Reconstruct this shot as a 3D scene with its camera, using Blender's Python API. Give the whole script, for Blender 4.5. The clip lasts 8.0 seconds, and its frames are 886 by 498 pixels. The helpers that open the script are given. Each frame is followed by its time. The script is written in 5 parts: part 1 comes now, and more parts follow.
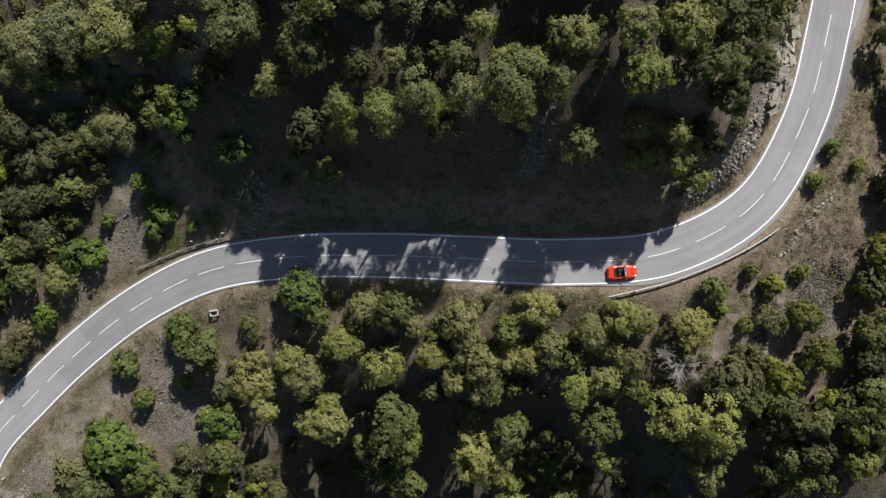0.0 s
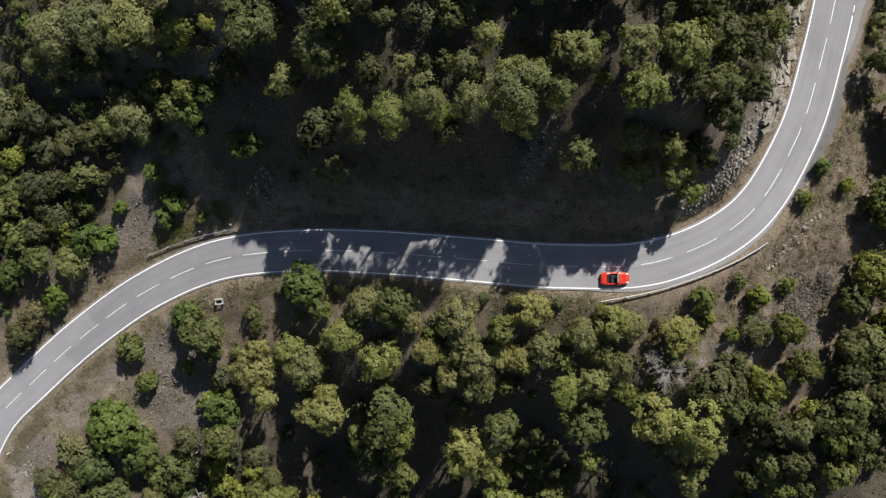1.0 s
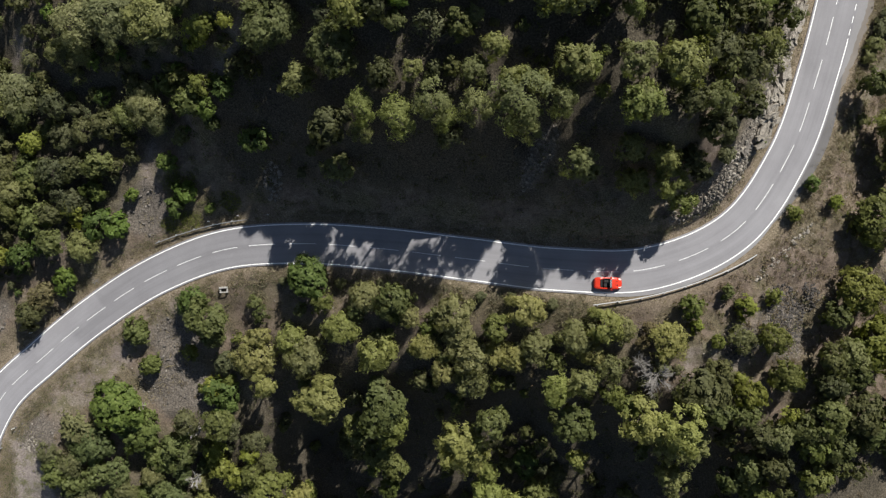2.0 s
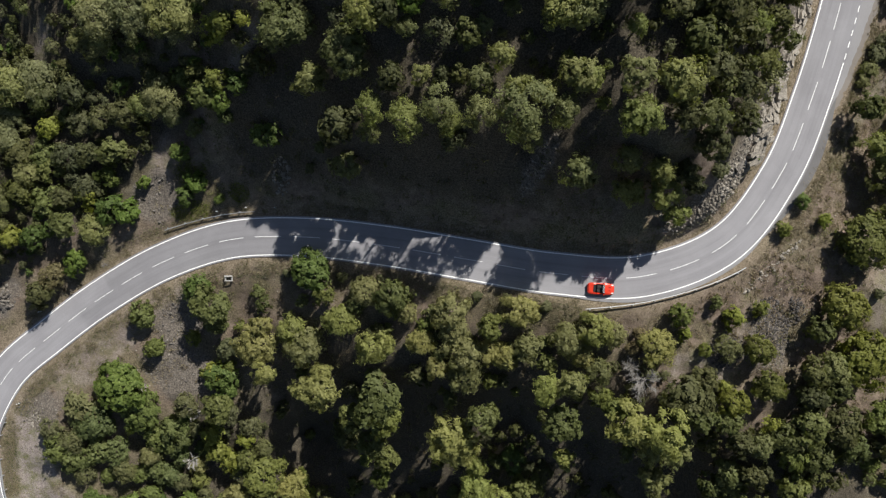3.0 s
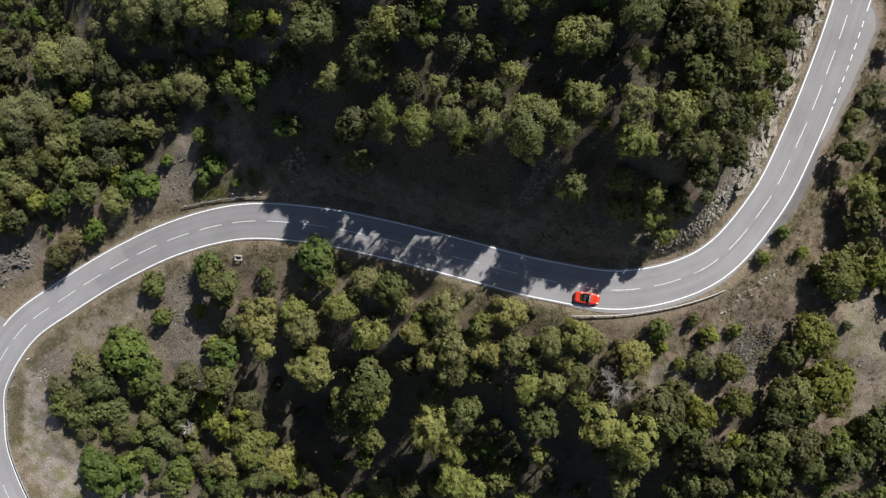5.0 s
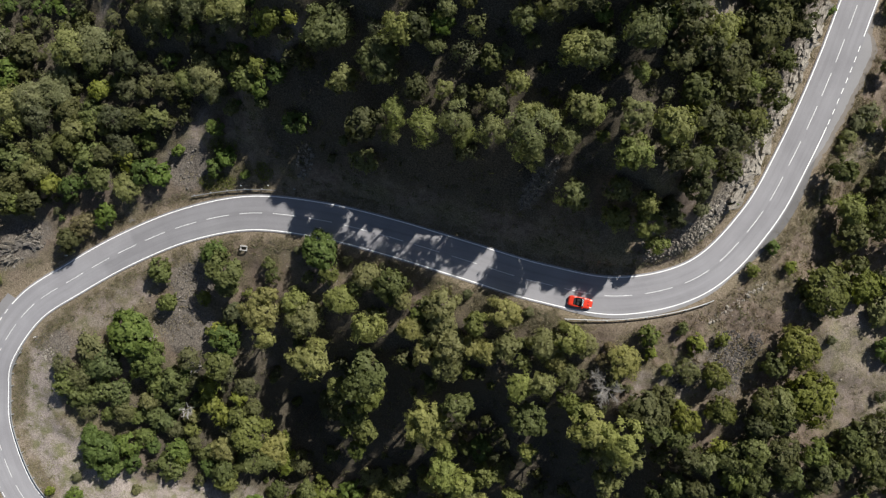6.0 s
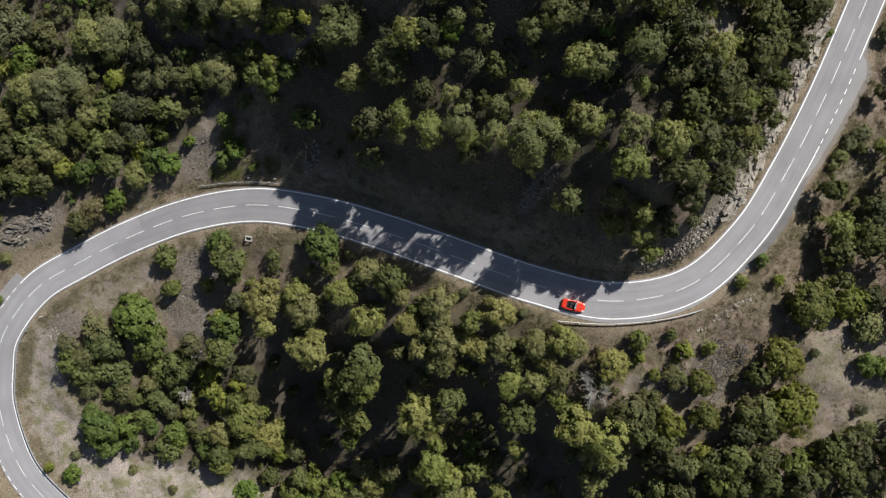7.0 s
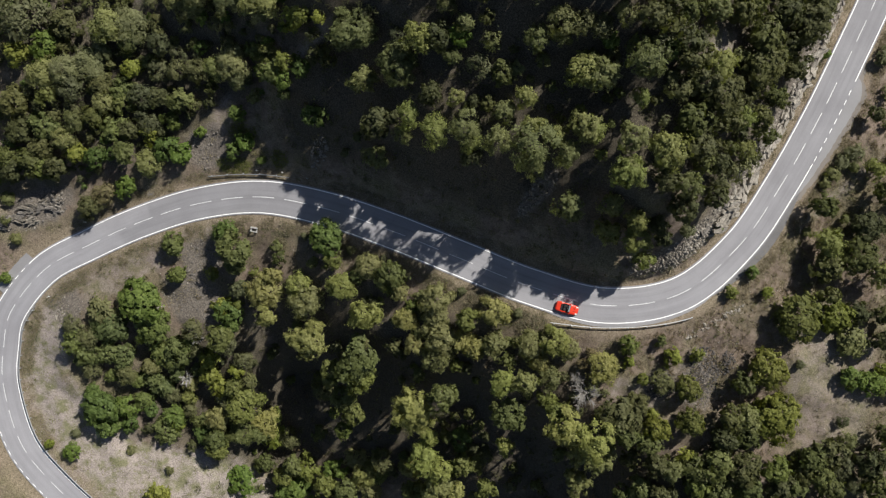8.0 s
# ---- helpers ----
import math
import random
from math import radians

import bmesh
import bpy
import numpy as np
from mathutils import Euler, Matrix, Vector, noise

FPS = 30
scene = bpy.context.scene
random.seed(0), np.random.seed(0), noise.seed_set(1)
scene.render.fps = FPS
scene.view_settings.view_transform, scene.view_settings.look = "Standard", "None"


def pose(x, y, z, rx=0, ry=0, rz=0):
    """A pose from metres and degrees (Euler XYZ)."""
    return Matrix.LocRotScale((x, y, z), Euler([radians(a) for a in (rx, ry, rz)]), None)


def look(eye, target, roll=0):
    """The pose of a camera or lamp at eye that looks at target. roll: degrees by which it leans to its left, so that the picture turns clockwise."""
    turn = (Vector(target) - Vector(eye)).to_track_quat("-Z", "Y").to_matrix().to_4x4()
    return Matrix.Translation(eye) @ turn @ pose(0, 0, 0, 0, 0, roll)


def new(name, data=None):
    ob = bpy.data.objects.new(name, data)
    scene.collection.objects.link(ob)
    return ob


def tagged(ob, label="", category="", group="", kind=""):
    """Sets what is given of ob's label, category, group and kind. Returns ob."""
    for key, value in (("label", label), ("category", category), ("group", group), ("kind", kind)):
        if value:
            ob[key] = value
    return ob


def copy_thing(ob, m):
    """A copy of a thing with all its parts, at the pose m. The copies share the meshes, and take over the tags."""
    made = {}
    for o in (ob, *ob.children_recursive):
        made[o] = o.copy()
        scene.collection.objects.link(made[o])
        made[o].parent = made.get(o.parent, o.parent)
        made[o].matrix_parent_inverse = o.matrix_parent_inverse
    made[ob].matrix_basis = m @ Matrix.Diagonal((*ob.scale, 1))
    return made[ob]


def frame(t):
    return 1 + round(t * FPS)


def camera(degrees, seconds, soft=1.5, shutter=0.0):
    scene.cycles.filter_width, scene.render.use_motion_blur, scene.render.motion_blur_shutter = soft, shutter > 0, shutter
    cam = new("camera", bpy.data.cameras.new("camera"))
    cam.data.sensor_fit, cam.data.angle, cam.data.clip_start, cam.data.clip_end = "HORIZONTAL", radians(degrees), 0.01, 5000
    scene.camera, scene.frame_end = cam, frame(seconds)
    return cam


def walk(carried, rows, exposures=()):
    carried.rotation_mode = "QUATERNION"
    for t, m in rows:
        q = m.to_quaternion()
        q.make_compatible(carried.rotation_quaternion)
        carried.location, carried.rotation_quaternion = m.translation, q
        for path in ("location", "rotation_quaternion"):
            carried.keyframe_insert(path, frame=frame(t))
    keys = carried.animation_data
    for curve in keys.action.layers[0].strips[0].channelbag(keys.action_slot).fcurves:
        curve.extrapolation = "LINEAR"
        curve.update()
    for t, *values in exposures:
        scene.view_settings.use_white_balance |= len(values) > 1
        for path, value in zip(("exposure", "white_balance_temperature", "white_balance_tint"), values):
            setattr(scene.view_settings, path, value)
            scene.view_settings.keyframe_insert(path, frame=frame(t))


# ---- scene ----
cam = camera(60.3, 8.0, soft=1.25)
METRES, EYE, TILT, LEAN, TURN = 30.6, 113.0, -90.0, 0.0, 0.0
ROWS = [
    (0.0, 0.0, 0.0, 0.0, 0.0, 0.0, -0.0),
    (0.5, 0.0005, -0.0605, 0.0006, 0.01, 0.02, -1.15),
    (1.0, -0.0003, -0.1259, -0.0002, -0.01, -0.0, -2.38),
    (1.5, -0.0015, -0.1865, -0.0016, -0.04, -0.03, -3.52),
    (3.0, -0.0038, -0.3755, -0.0052, -0.08, -0.05, -7.34),
    (3.5, -0.0053, -0.4354, -0.0066, -0.14, -0.06, -8.56),
    (4.0, -0.0069, -0.5002, -0.0091, -0.17, -0.02, -9.89),
    (4.5, -0.0073, -0.5599, -0.0078, -0.17, -0.06, -11.1),
    (6.0, -0.0134, -0.7499, -0.007, -0.25, -0.14, -14.93),
    (6.5, -0.0139, -0.8099, -0.0077, -0.28, -0.16, -16.12),
    (7.0, -0.015, -0.8755, -0.0098, -0.32, -0.16, -17.42),
    (7.5, -0.0161, -0.9343, -0.0115, -0.36, -0.17, -18.61),
    (8.0, -0.0174, -0.9995, -0.0154, -0.38, -0.16, -19.91),
]
walk(cam, [(t, pose(0, 0, EYE, TILT, LEAN, TURN) @ pose(METRES * x, METRES * y, METRES * z, 90 + pitch, roll, yaw)) for t, x, y, z, yaw, pitch, roll in ROWS],
     exposures=[(0.0, 0.42), (8.0, 0.42)])

# ---- light: a clear day, the sun high to the north of the picture ----
SUN_TURN, SUN_UP = 24.0, 43.0
world = bpy.data.worlds.new("sky")
scene.world = world
world.use_nodes = True
sky = world.node_tree.nodes.new("ShaderNodeTexSky")
sky.sky_type, sky.sun_disc = "NISHITA", False
sky.sun_elevation, sky.sun_rotation = radians(SUN_UP), radians(SUN_TURN)
world.node_tree.links.new(sky.outputs[0], world.node_tree.nodes["Background"].inputs[0])
world.node_tree.nodes["Background"].inputs[1].default_value = 0.046
sun = new("sun", bpy.data.lights.new("sun", "SUN"))
sun.data.energy, sun.data.angle, sun.data.color = 5.0, radians(0.55), (1.0, 0.965, 0.895)
sun.matrix_world = look((100 * math.sin(radians(SUN_TURN)), 100 * math.cos(radians(SUN_TURN)), 100 * math.tan(radians(SUN_UP))), (0, 0, 0))


# ---- materials ----
def material(name, rough=0.9, metal=0.0):
    m = bpy.data.materials.new(name)
    m.use_nodes = True
    nt = m.node_tree
    b = nt.nodes["Principled BSDF"]
    b.inputs["Roughness"].default_value, b.inputs["Metallic"].default_value = rough, metal
    b.inputs["Specular IOR Level"].default_value = 0.3
    return m, nt, b


def node(nt, kind, **inputs):
    n = nt.nodes.new(kind)
    for k, v in inputs.items():
        n.inputs[k.replace("_", " ")].default_value = v
    return n


def ramp(nt, fac, stops):
    r = nt.nodes.new("ShaderNodeValToRGB")
    while len(r.color_ramp.elements) < len(stops):
        r.color_ramp.elements.new(0.5)
    for e, (p, c) in zip(r.color_ramp.elements, stops):
        e.position, e.color = p, (*c, 1) if len(c) == 3 else c
    nt.links.new(fac, r.inputs[0])
    return r.outputs[0]


def grey(v):
    return (v, v, v)


def mix(nt, fac, a, b, how="MIX"):
    n = nt.nodes.new("ShaderNodeMix")
    n.data_type, n.blend_type = "RGBA", how
    for sock, v in ((n.inputs[0], fac), (n.inputs[6], a), (n.inputs[7], b)):
        if isinstance(v, (int, float)):
            sock.default_value = v
        elif isinstance(v, tuple):
            sock.default_value = (*v, 1)
        else:
            nt.links.new(v, sock)
    return n.outputs[2]


def noise_at(nt, scale, detail=6, rough=0.6, out=0):
    co = nt.nodes.new("ShaderNodeTexCoord")
    n = node(nt, "ShaderNodeTexNoise", Scale=scale, Detail=detail, Roughness=rough)
    nt.links.new(co.outputs["Object"], n.inputs["Vector"])
    return n.outputs[out]


def bump(nt, b, height, strength, distance):
    n = node(nt, "ShaderNodeBump", Strength=strength, Distance=distance)
    nt.links.new(height, n.inputs["Height"])
    nt.links.new(n.outputs[0], b.inputs["Normal"])


def plain(name, colour, rough=0.6, metal=0.0, vary=0.15, scale=6.0):
    """A surface of one colour with a little stain and grain."""
    m, nt, b = material(name, rough, metal)
    dark = tuple(c * (1 - vary) for c in colour)
    light = tuple(min(1, c * (1 + vary)) for c in colour)
    nt.links.new(ramp(nt, noise_at(nt, scale), [(0.3, dark), (0.7, light)]), b.inputs["Base Color"])
    return m


def ground_material():
    m, nt, b = material("hillside_soil", 0.95)
    b.inputs["Specular IOR Level"].default_value = 0.1
    at = nt.nodes.new("ShaderNodeAttribute")
    at.attribute_name = "cover"
    sep = nt.nodes.new("ShaderNodeSeparateColor")
    nt.links.new(at.outputs["Color"], sep.inputs[0])
    big, mid, fine = noise_at(nt, 0.12, 5), noise_at(nt, 0.7, 8, 0.65), noise_at(nt, 4.0, 8, 0.7)
    soil = ramp(nt, mid, [(0.3, (0.1, 0.077, 0.06)), (0.5, (0.172, 0.134, 0.106)), (0.72, (0.255, 0.204, 0.165))])
    scrub = ramp(nt, fine, [(0.3, (0.06, 0.056, 0.03)), (0.55, (0.145, 0.13, 0.077)), (0.75, (0.235, 0.208, 0.135))])
    col = mix(nt, ramp(nt, big, [(0.42, grey(0)), (0.6, grey(0.8))]), soil, scrub)
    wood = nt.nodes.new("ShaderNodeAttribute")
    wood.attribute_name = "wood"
    # dark floor colour that adds to the shade in the woods
    shade_litter = ramp(nt, fine, [(0.3, (0.042, 0.036, 0.027)), (0.52, (0.087, 0.075, 0.056)), (0.75, (0.145, 0.126, 0.094))])
    col = mix(nt, wood.outputs["Fac"], col, shade_litter)
    pale = ramp(nt, fine, [(0.28, (0.208, 0.174, 0.155)), (0.5, (0.282, 0.242, 0.22)), (0.75, (0.345, 0.302, 0.276))])
    pale = mix(nt, ramp(nt, noise_at(nt, 0.45, 6), [(0.44, grey(0)), (0.62, grey(0.75))]), pale, (0.13, 0.135, 0.055))
    col = mix(nt, sep.outputs[0], col, pale)
    vor = node(nt, "ShaderNodeTexVoronoi", Scale=3.2)
    nt.links.new(nt.nodes.new("ShaderNodeTexCoord").outputs["Object"], vor.inputs["Vector"])
    stone = ramp(nt, vor.outputs["Distance"], [(0.0, (0.262, 0.226, 0.19)), (0.45, (0.152, 0.128, 0.107)), (0.8, (0.062, 0.052, 0.043))])
    stone = mix(nt, 0.5, stone, ramp(nt, fine, [(0.3, (0.075, 0.065, 0.056)), (0.7, (0.25, 0.225, 0.195))]))
    col = mix(nt, sep.outputs[1], col, stone)
    verge = ramp(nt, fine, [(0.3, (0.122, 0.096, 0.064)), (0.55, (0.238, 0.194, 0.14)), (0.75, (0.355, 0.298, 0.226))])
    col = mix(nt, sep.outputs[2], col, verge)
    grit = noise_at(nt, 11.0, 5, 0.7)
    col = mix(nt, 1.0, col, ramp(nt, mix(nt, 0.5, grit, fine), [(0.36, grey(0.5)), (0.5, grey(1.0)), (0.64, grey(1.45))]), "MULTIPLY")
    nt.links.new(col, b.inputs["Base Color"])
    bump(nt, b, mix(nt, 0.7, mid, fine), 0.8, 0.24)
    return m


def asphalt_material(name, low, high, patch, tracks=False):
    m, nt, b = material(name, 0.85)
    big, fine = noise_at(nt, 0.16, 4, 0.55), noise_at(nt, 14.0, 6, 0.7)
    col = ramp(nt, big, [(0.35, low), (0.68, high)])
    col = mix(nt, 0.3, col, ramp(nt, fine, [(0.3, tuple(c * 0.6 for c in low)), (0.75, tuple(c * 1.25 for c in high))]))
    col = mix(nt, ramp(nt, noise_at(nt, 0.9, 7, 0.7), [(0.6, grey(0)), (0.8, grey(0.55))]), col, patch)
    if tracks:
        # wheel tracks and wear along the lanes
        at = nt.nodes.new("ShaderNodeAttribute")
        at.attribute_name = "along"
        n = node(nt, "ShaderNodeTexNoise", Scale=1.0, Detail=5, Roughness=0.6)
        nt.links.new(at.outputs["Vector"], n.inputs["Vector"])
        col = mix(nt, 1.0, col, ramp(nt, n.outputs[0], [(0.3, grey(0.86)), (0.5, grey(1.0)), (0.7, grey(1.09))]), "MULTIPLY")
        # stretches laid at different times
        laid = nt.nodes.new("ShaderNodeAttribute")
        laid.attribute_name = "age"
        tone = nt.nodes.new("ShaderNodeCombineColor")
        for k in range(3):
            nt.links.new(laid.outputs["Fac"], tone.inputs[k])
        col = mix(nt, 1.0, col, tone.outputs[0], "MULTIPLY")
    nt.links.new(col, b.inputs["Base Color"])
    bump(nt, b, fine, 0.3, 0.01)
    return m


def leaf_material(name, low, mid, high, through_leaf=0.34):
    """Leaves: the colour changes from tree to tree, and from leaf to leaf."""
    m, nt, b = material(name, 0.65)
    info, geo = nt.nodes.new("ShaderNodeObjectInfo"), nt.nodes.new("ShaderNodeNewGeometry")
    # by leaf, by spray and by tree
    col = ramp(nt, mix(nt, 0.62, geo.outputs["Random Per Island"], ramp(nt, noise_at(nt, 6.0, 3), [(0.34, grey(0)), (0.66, grey(1))])), [(0.1, low), (0.5, mid), (0.9, high)])
    tint = ramp(nt, info.outputs["Random"], [(0.0, (0.73, 0.78, 0.8)), (0.3, (0.96, 0.97, 1.05)), (0.5, (1.11, 1.09, 1.07)), (0.75, (1.18, 1.17, 1.0)), (1.0, (0.94, 1.04, 0.82))])
    col = mix(nt, 1.0, col, tint, "MULTIPLY")
    col = mix(nt, ramp(nt, noise_at(nt, 1.6, 3), [(0.35, grey(0)), (0.7, grey(0.7))]), col, mix(nt, 1.0, col, (1.2, 1.2, 1.08), "MULTIPLY"))
    nt.links.new(col, b.inputs["Base Color"])
    b.inputs["Specular IOR Level"].default_value = 0.25
    tr = nt.nodes.new("ShaderNodeBsdfTranslucent")
    nt.links.new(mix(nt, 1.0, col, (1.2, 1.3, 0.6), "MULTIPLY"), tr.inputs[0])
    ms = nt.nodes.new("ShaderNodeMixShader")
    ms.inputs[0].default_value = through_leaf
    nt.links.new(b.outputs[0], ms.inputs[1])
    nt.links.new(tr.outputs[0], ms.inputs[2])
    nt.links.new(ms.outputs[0], nt.nodes["Material Output"].inputs["Surface"])
    return m


def rock_material(name, low, mid, high):
    m, nt, b = material(name, 0.9)
    geo = nt.nodes.new("ShaderNodeNewGeometry")
    col = ramp(nt, noise_at(nt, 2.2, 9, 0.75), [(0.32, low), (0.5, mid), (0.7, high)])
    info = nt.nodes.new("ShaderNodeObjectInfo")
    piece = node(nt, "ShaderNodeMath")
    piece.operation = "FRACT"
    both = node(nt, "ShaderNodeMath")
    nt.links.new(geo.outputs["Random Per Island"], both.inputs[0])
    nt.links.new(info.outputs["Random"], both.inputs[1])
    nt.links.new(both.outputs[0], piece.inputs[0])
    col = mix(nt, 0.4, col, ramp(nt, piece.outputs[0], [(0, low), (0.5, mid), (1, high)]))
    vor = node(nt, "ShaderNodeTexVoronoi", Scale=2.6)
    vor.feature = "DISTANCE_TO_EDGE"
    nt.links.new(noise_at(nt, 1.5, 6, 0.7, 1), vor.inputs["Vector"])
    col = mix(nt, ramp(nt, vor.outputs["Distance"], [(0.0, grey(0.75)), (0.05, grey(0))]), col, tuple(c * 0.5 for c in low))
    nt.links.new(col, b.inputs["Base Color"])
    bump(nt, b, noise_at(nt, 5.0, 9, 0.75), 0.9, 0.15)
    return m


SOIL = ground_material()
ASPHALT = asphalt_material("worn_asphalt", (0.224, 0.219, 0.232), (0.281, 0.277, 0.291), (0.325, 0.321, 0.335), True)
SHOULDER = asphalt_material("old_shoulder_asphalt", (0.12, 0.115, 0.115), (0.17, 0.165, 0.165), (0.22, 0.21, 0.2))
LAYBY = asphalt_material("bare_lay_by_asphalt", (0.225, 0.22, 0.225), (0.275, 0.27, 0.276), (0.245, 0.235, 0.225))
GRAVEL = asphalt_material("compacted_gravel", (0.155, 0.137, 0.12), (0.225, 0.202, 0.18), (0.27, 0.247, 0.222))
PAINT = plain("road_paint", (0.84, 0.84, 0.83), 0.7, 0, 0.12, 2.5)
FADED = plain("faded_road_paint", (0.66, 0.66, 0.662), 0.75, 0, 0.2, 2.5)
PINE = leaf_material("pine_needles", (0.107, 0.113, 0.042), (0.169, 0.178, 0.071), (0.219, 0.227, 0.098))
YELLOWPINE = leaf_material("yellowish_pine_needles", (0.145, 0.142, 0.050), (0.212, 0.205, 0.085), (0.268, 0.257, 0.116))
LIGHTPINE = leaf_material("light_pine_needles", (0.142, 0.146, 0.050), (0.209, 0.213, 0.080), (0.270, 0.272, 0.112))
GREYPINE = leaf_material("grey_pine_needles", (0.125, 0.129, 0.057), (0.190, 0.194, 0.091), (0.244, 0.249, 0.125))
GOLDOAK = leaf_material("golden_oak_leaves", (0.08, 0.086, 0.02), (0.136, 0.142, 0.036), (0.19, 0.192, 0.058))
OAK = leaf_material("oak_leaves", (0.076, 0.086, 0.026), (0.125, 0.138, 0.046), (0.170, 0.185, 0.071))
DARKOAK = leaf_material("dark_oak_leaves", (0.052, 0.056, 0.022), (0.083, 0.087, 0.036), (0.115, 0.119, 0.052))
GREEN = leaf_material("fresh_green_leaves", (0.066, 0.097, 0.022), (0.107, 0.148, 0.038), (0.154, 0.192, 0.062))
GREYLEAF = leaf_material("grey_green_leaves", (0.074, 0.077, 0.037), (0.117, 0.121, 0.060), (0.159, 0.164, 0.085))
YELLOW = leaf_material("yellow_green_leaves", (0.092, 0.104, 0.02), (0.16, 0.174, 0.038), (0.226, 0.234, 0.07))
LOWOAK = leaf_material("hairpin_oak_leaves", (0.074, 0.09, 0.03), (0.122, 0.144, 0.053), (0.172, 0.195, 0.08))
DULLOAK = leaf_material("dull_oak_leaves", (0.063, 0.065, 0.025), (0.101, 0.102, 0.040), (0.141, 0.142, 0.061))
SCRUBLEAF = leaf_material("dull_scrub_leaves", (0.083, 0.086, 0.040), (0.131, 0.134, 0.064), (0.179, 0.181, 0.092))
STRAW = leaf_material("dry_grass", (0.11, 0.092, 0.057), (0.198, 0.168, 0.107), (0.29, 0.25, 0.172), 0.2)
BRUSH = leaf_material("dry_brush", (0.067, 0.050, 0.029), (0.130, 0.102, 0.061), (0.197, 0.162, 0.104), 0.15)
BARK = plain("grey_brown_bark", (0.13, 0.105, 0.085), 0.95, 0, 0.4, 5)
PALEWOOD = plain("white_bleached_wood", (0.34, 0.322, 0.295), 0.9, 0, 0.2, 4)
DEADWOOD = plain("bleached_dead_wood", (0.19, 0.178, 0.163), 0.9, 0, 0.25, 4)
ROCK = rock_material("grey_brown_slate_rock", (0.06, 0.054, 0.048), (0.165, 0.149, 0.132), (0.3, 0.274, 0.243))
PALEROCK = rock_material("pale_broken_rock", (0.13, 0.115, 0.096), (0.31, 0.28, 0.237), (0.47, 0.43, 0.372))
SLATE = rock_material("dark_slate_scree", (0.03, 0.027, 0.025), (0.075, 0.068, 0.063), (0.15, 0.137, 0.126))
TALUS = rock_material("tan_broken_slate", (0.075, 0.065, 0.052), (0.205, 0.182, 0.15), (0.37, 0.335, 0.285))
STEEL = plain("galvanised_steel", (0.42, 0.43, 0.44), 0.6, 0.3, 0.15, 3)
DARKSTEEL = plain("weathered_steel", (0.16, 0.15, 0.145), 0.6, 0.5, 0.25, 3)
CONCRETE = plain("weathered_concrete", (0.36, 0.35, 0.33), 0.9, 0, 0.25, 4)
WHITE = plain("white_marker_paint", (0.75, 0.75, 0.73), 0.6, 0, 0.08, 5)


# ---- the lie of the land ----
# the road's centre line, up the valley from the hairpin to the upper bend
ROAD = [
    (-0.21, -92.77, -18.0), (-24.23, -86.28, -16.4), (-44.29, -79.78, -14.6), (-57.1, -74.15, -13.5), (-66.76, -67.78, -12.7),
    (-73.78, -57.67, -11.9), (-76.13, -49.61, -11.0), (-76.6, -42.01, -10.0), (-72.43, -31.62, -8.6), (-65.11, -23.69, -7.3),
    (-56.38, -15.7, -5.7), (-46.36, -8.43, -4.0), (-35.06, -3.22, -2.2), (-22.31, -1.19, -0.2), (-9.1, -0.93, 1.6),
    (4.3, -1.4, 2.9), (18.0, -1.83, 3.8), (31.92, -0.46, 4.5), (44.02, 6.29, 5.0), (50.98, 18.19, 5.3),
    (54.31, 31.06, 5.5), (56.45, 44.15, 5.7), (57.73, 56.53, 5.9), (58.82, 70.02, 6.1), (59.81, 90.01, 6.5),
    (60.6, 120.01, 7.0),
]


def spline(rows, step):
    """Catmull-Rom through the rows, resampled at even steps along its length; also the row number at every step."""
    p = np.array(rows, float)
    q = np.vstack((2 * p[0] - p[1], p, 2 * p[-1] - p[-2]))
    out, nums = [], []
    for i in range(len(p) - 1):
        a, b, c, d = q[i:i + 4]
        for t in np.linspace(0, 1, 60, endpoint=False):
            out.append(0.5 * (2 * b + (c - a) * t + (2 * a - 5 * b + 4 * c - d) * t * t + (3 * b - a - 3 * c + d) * t ** 3))
            nums.append(i + t)
    out = np.array(out + [p[-1]])
    nums = np.array(nums + [len(p) - 1.0])
    run = np.concatenate(([0], np.cumsum(np.linalg.norm(np.diff(out[:, :2], axis=0), axis=1))))
    at = np.arange(0, run[-1], step)
    return np.stack([np.interp(at, run, out[:, j]) for j in range(p.shape[1])], 1), np.interp(at, run, nums), at


LINE, NUM, RUN = spline(ROAD, 0.5)
_d = np.gradient(LINE[:, :2], axis=0)
SIDE = np.stack((-_d[:, 1], _d[:, 0]), 1) / np.linalg.norm(_d, axis=1)[:, None]     # to the uphill side
HALF = np.interp(NUM, [0, 8, 11, 14, 17, 19, 25], [3.0, 2.95, 2.95, 3.15, 3.2, 2.95, 2.9])
# the hillside along the road: bank height, steep slope above it and how far that reaches, gentle slope beyond, slope below the road
BANK = np.interp(NUM, [0, 8, 12, 13, 15, 18, 20, 25], [0.5, 0.6, 0.7, 1.6, 2.0, 2.6, 3.2, 2.6])
RISE = np.interp(NUM, [0, 8, 11.5, 11.9, 12.25, 14, 15.6, 17, 19, 22, 25], [0.2, 0.2, 0.2, 0.34, 0.88, 0.92, 0.92, 0.72, 0.72, 0.68, 0.5])
REACH = np.interp(NUM, [0, 11, 12, 13.5, 17, 19, 25], [30, 30, 14, 12, 12, 20, 20])
CREST = np.interp(NUM, [0, 10, 12.0, 12.5, 13.5, 14.5, 17, 25], [0.12, 0.15, 0.3, 0.6, 0.7, 0.82, 0.82, 0.62])
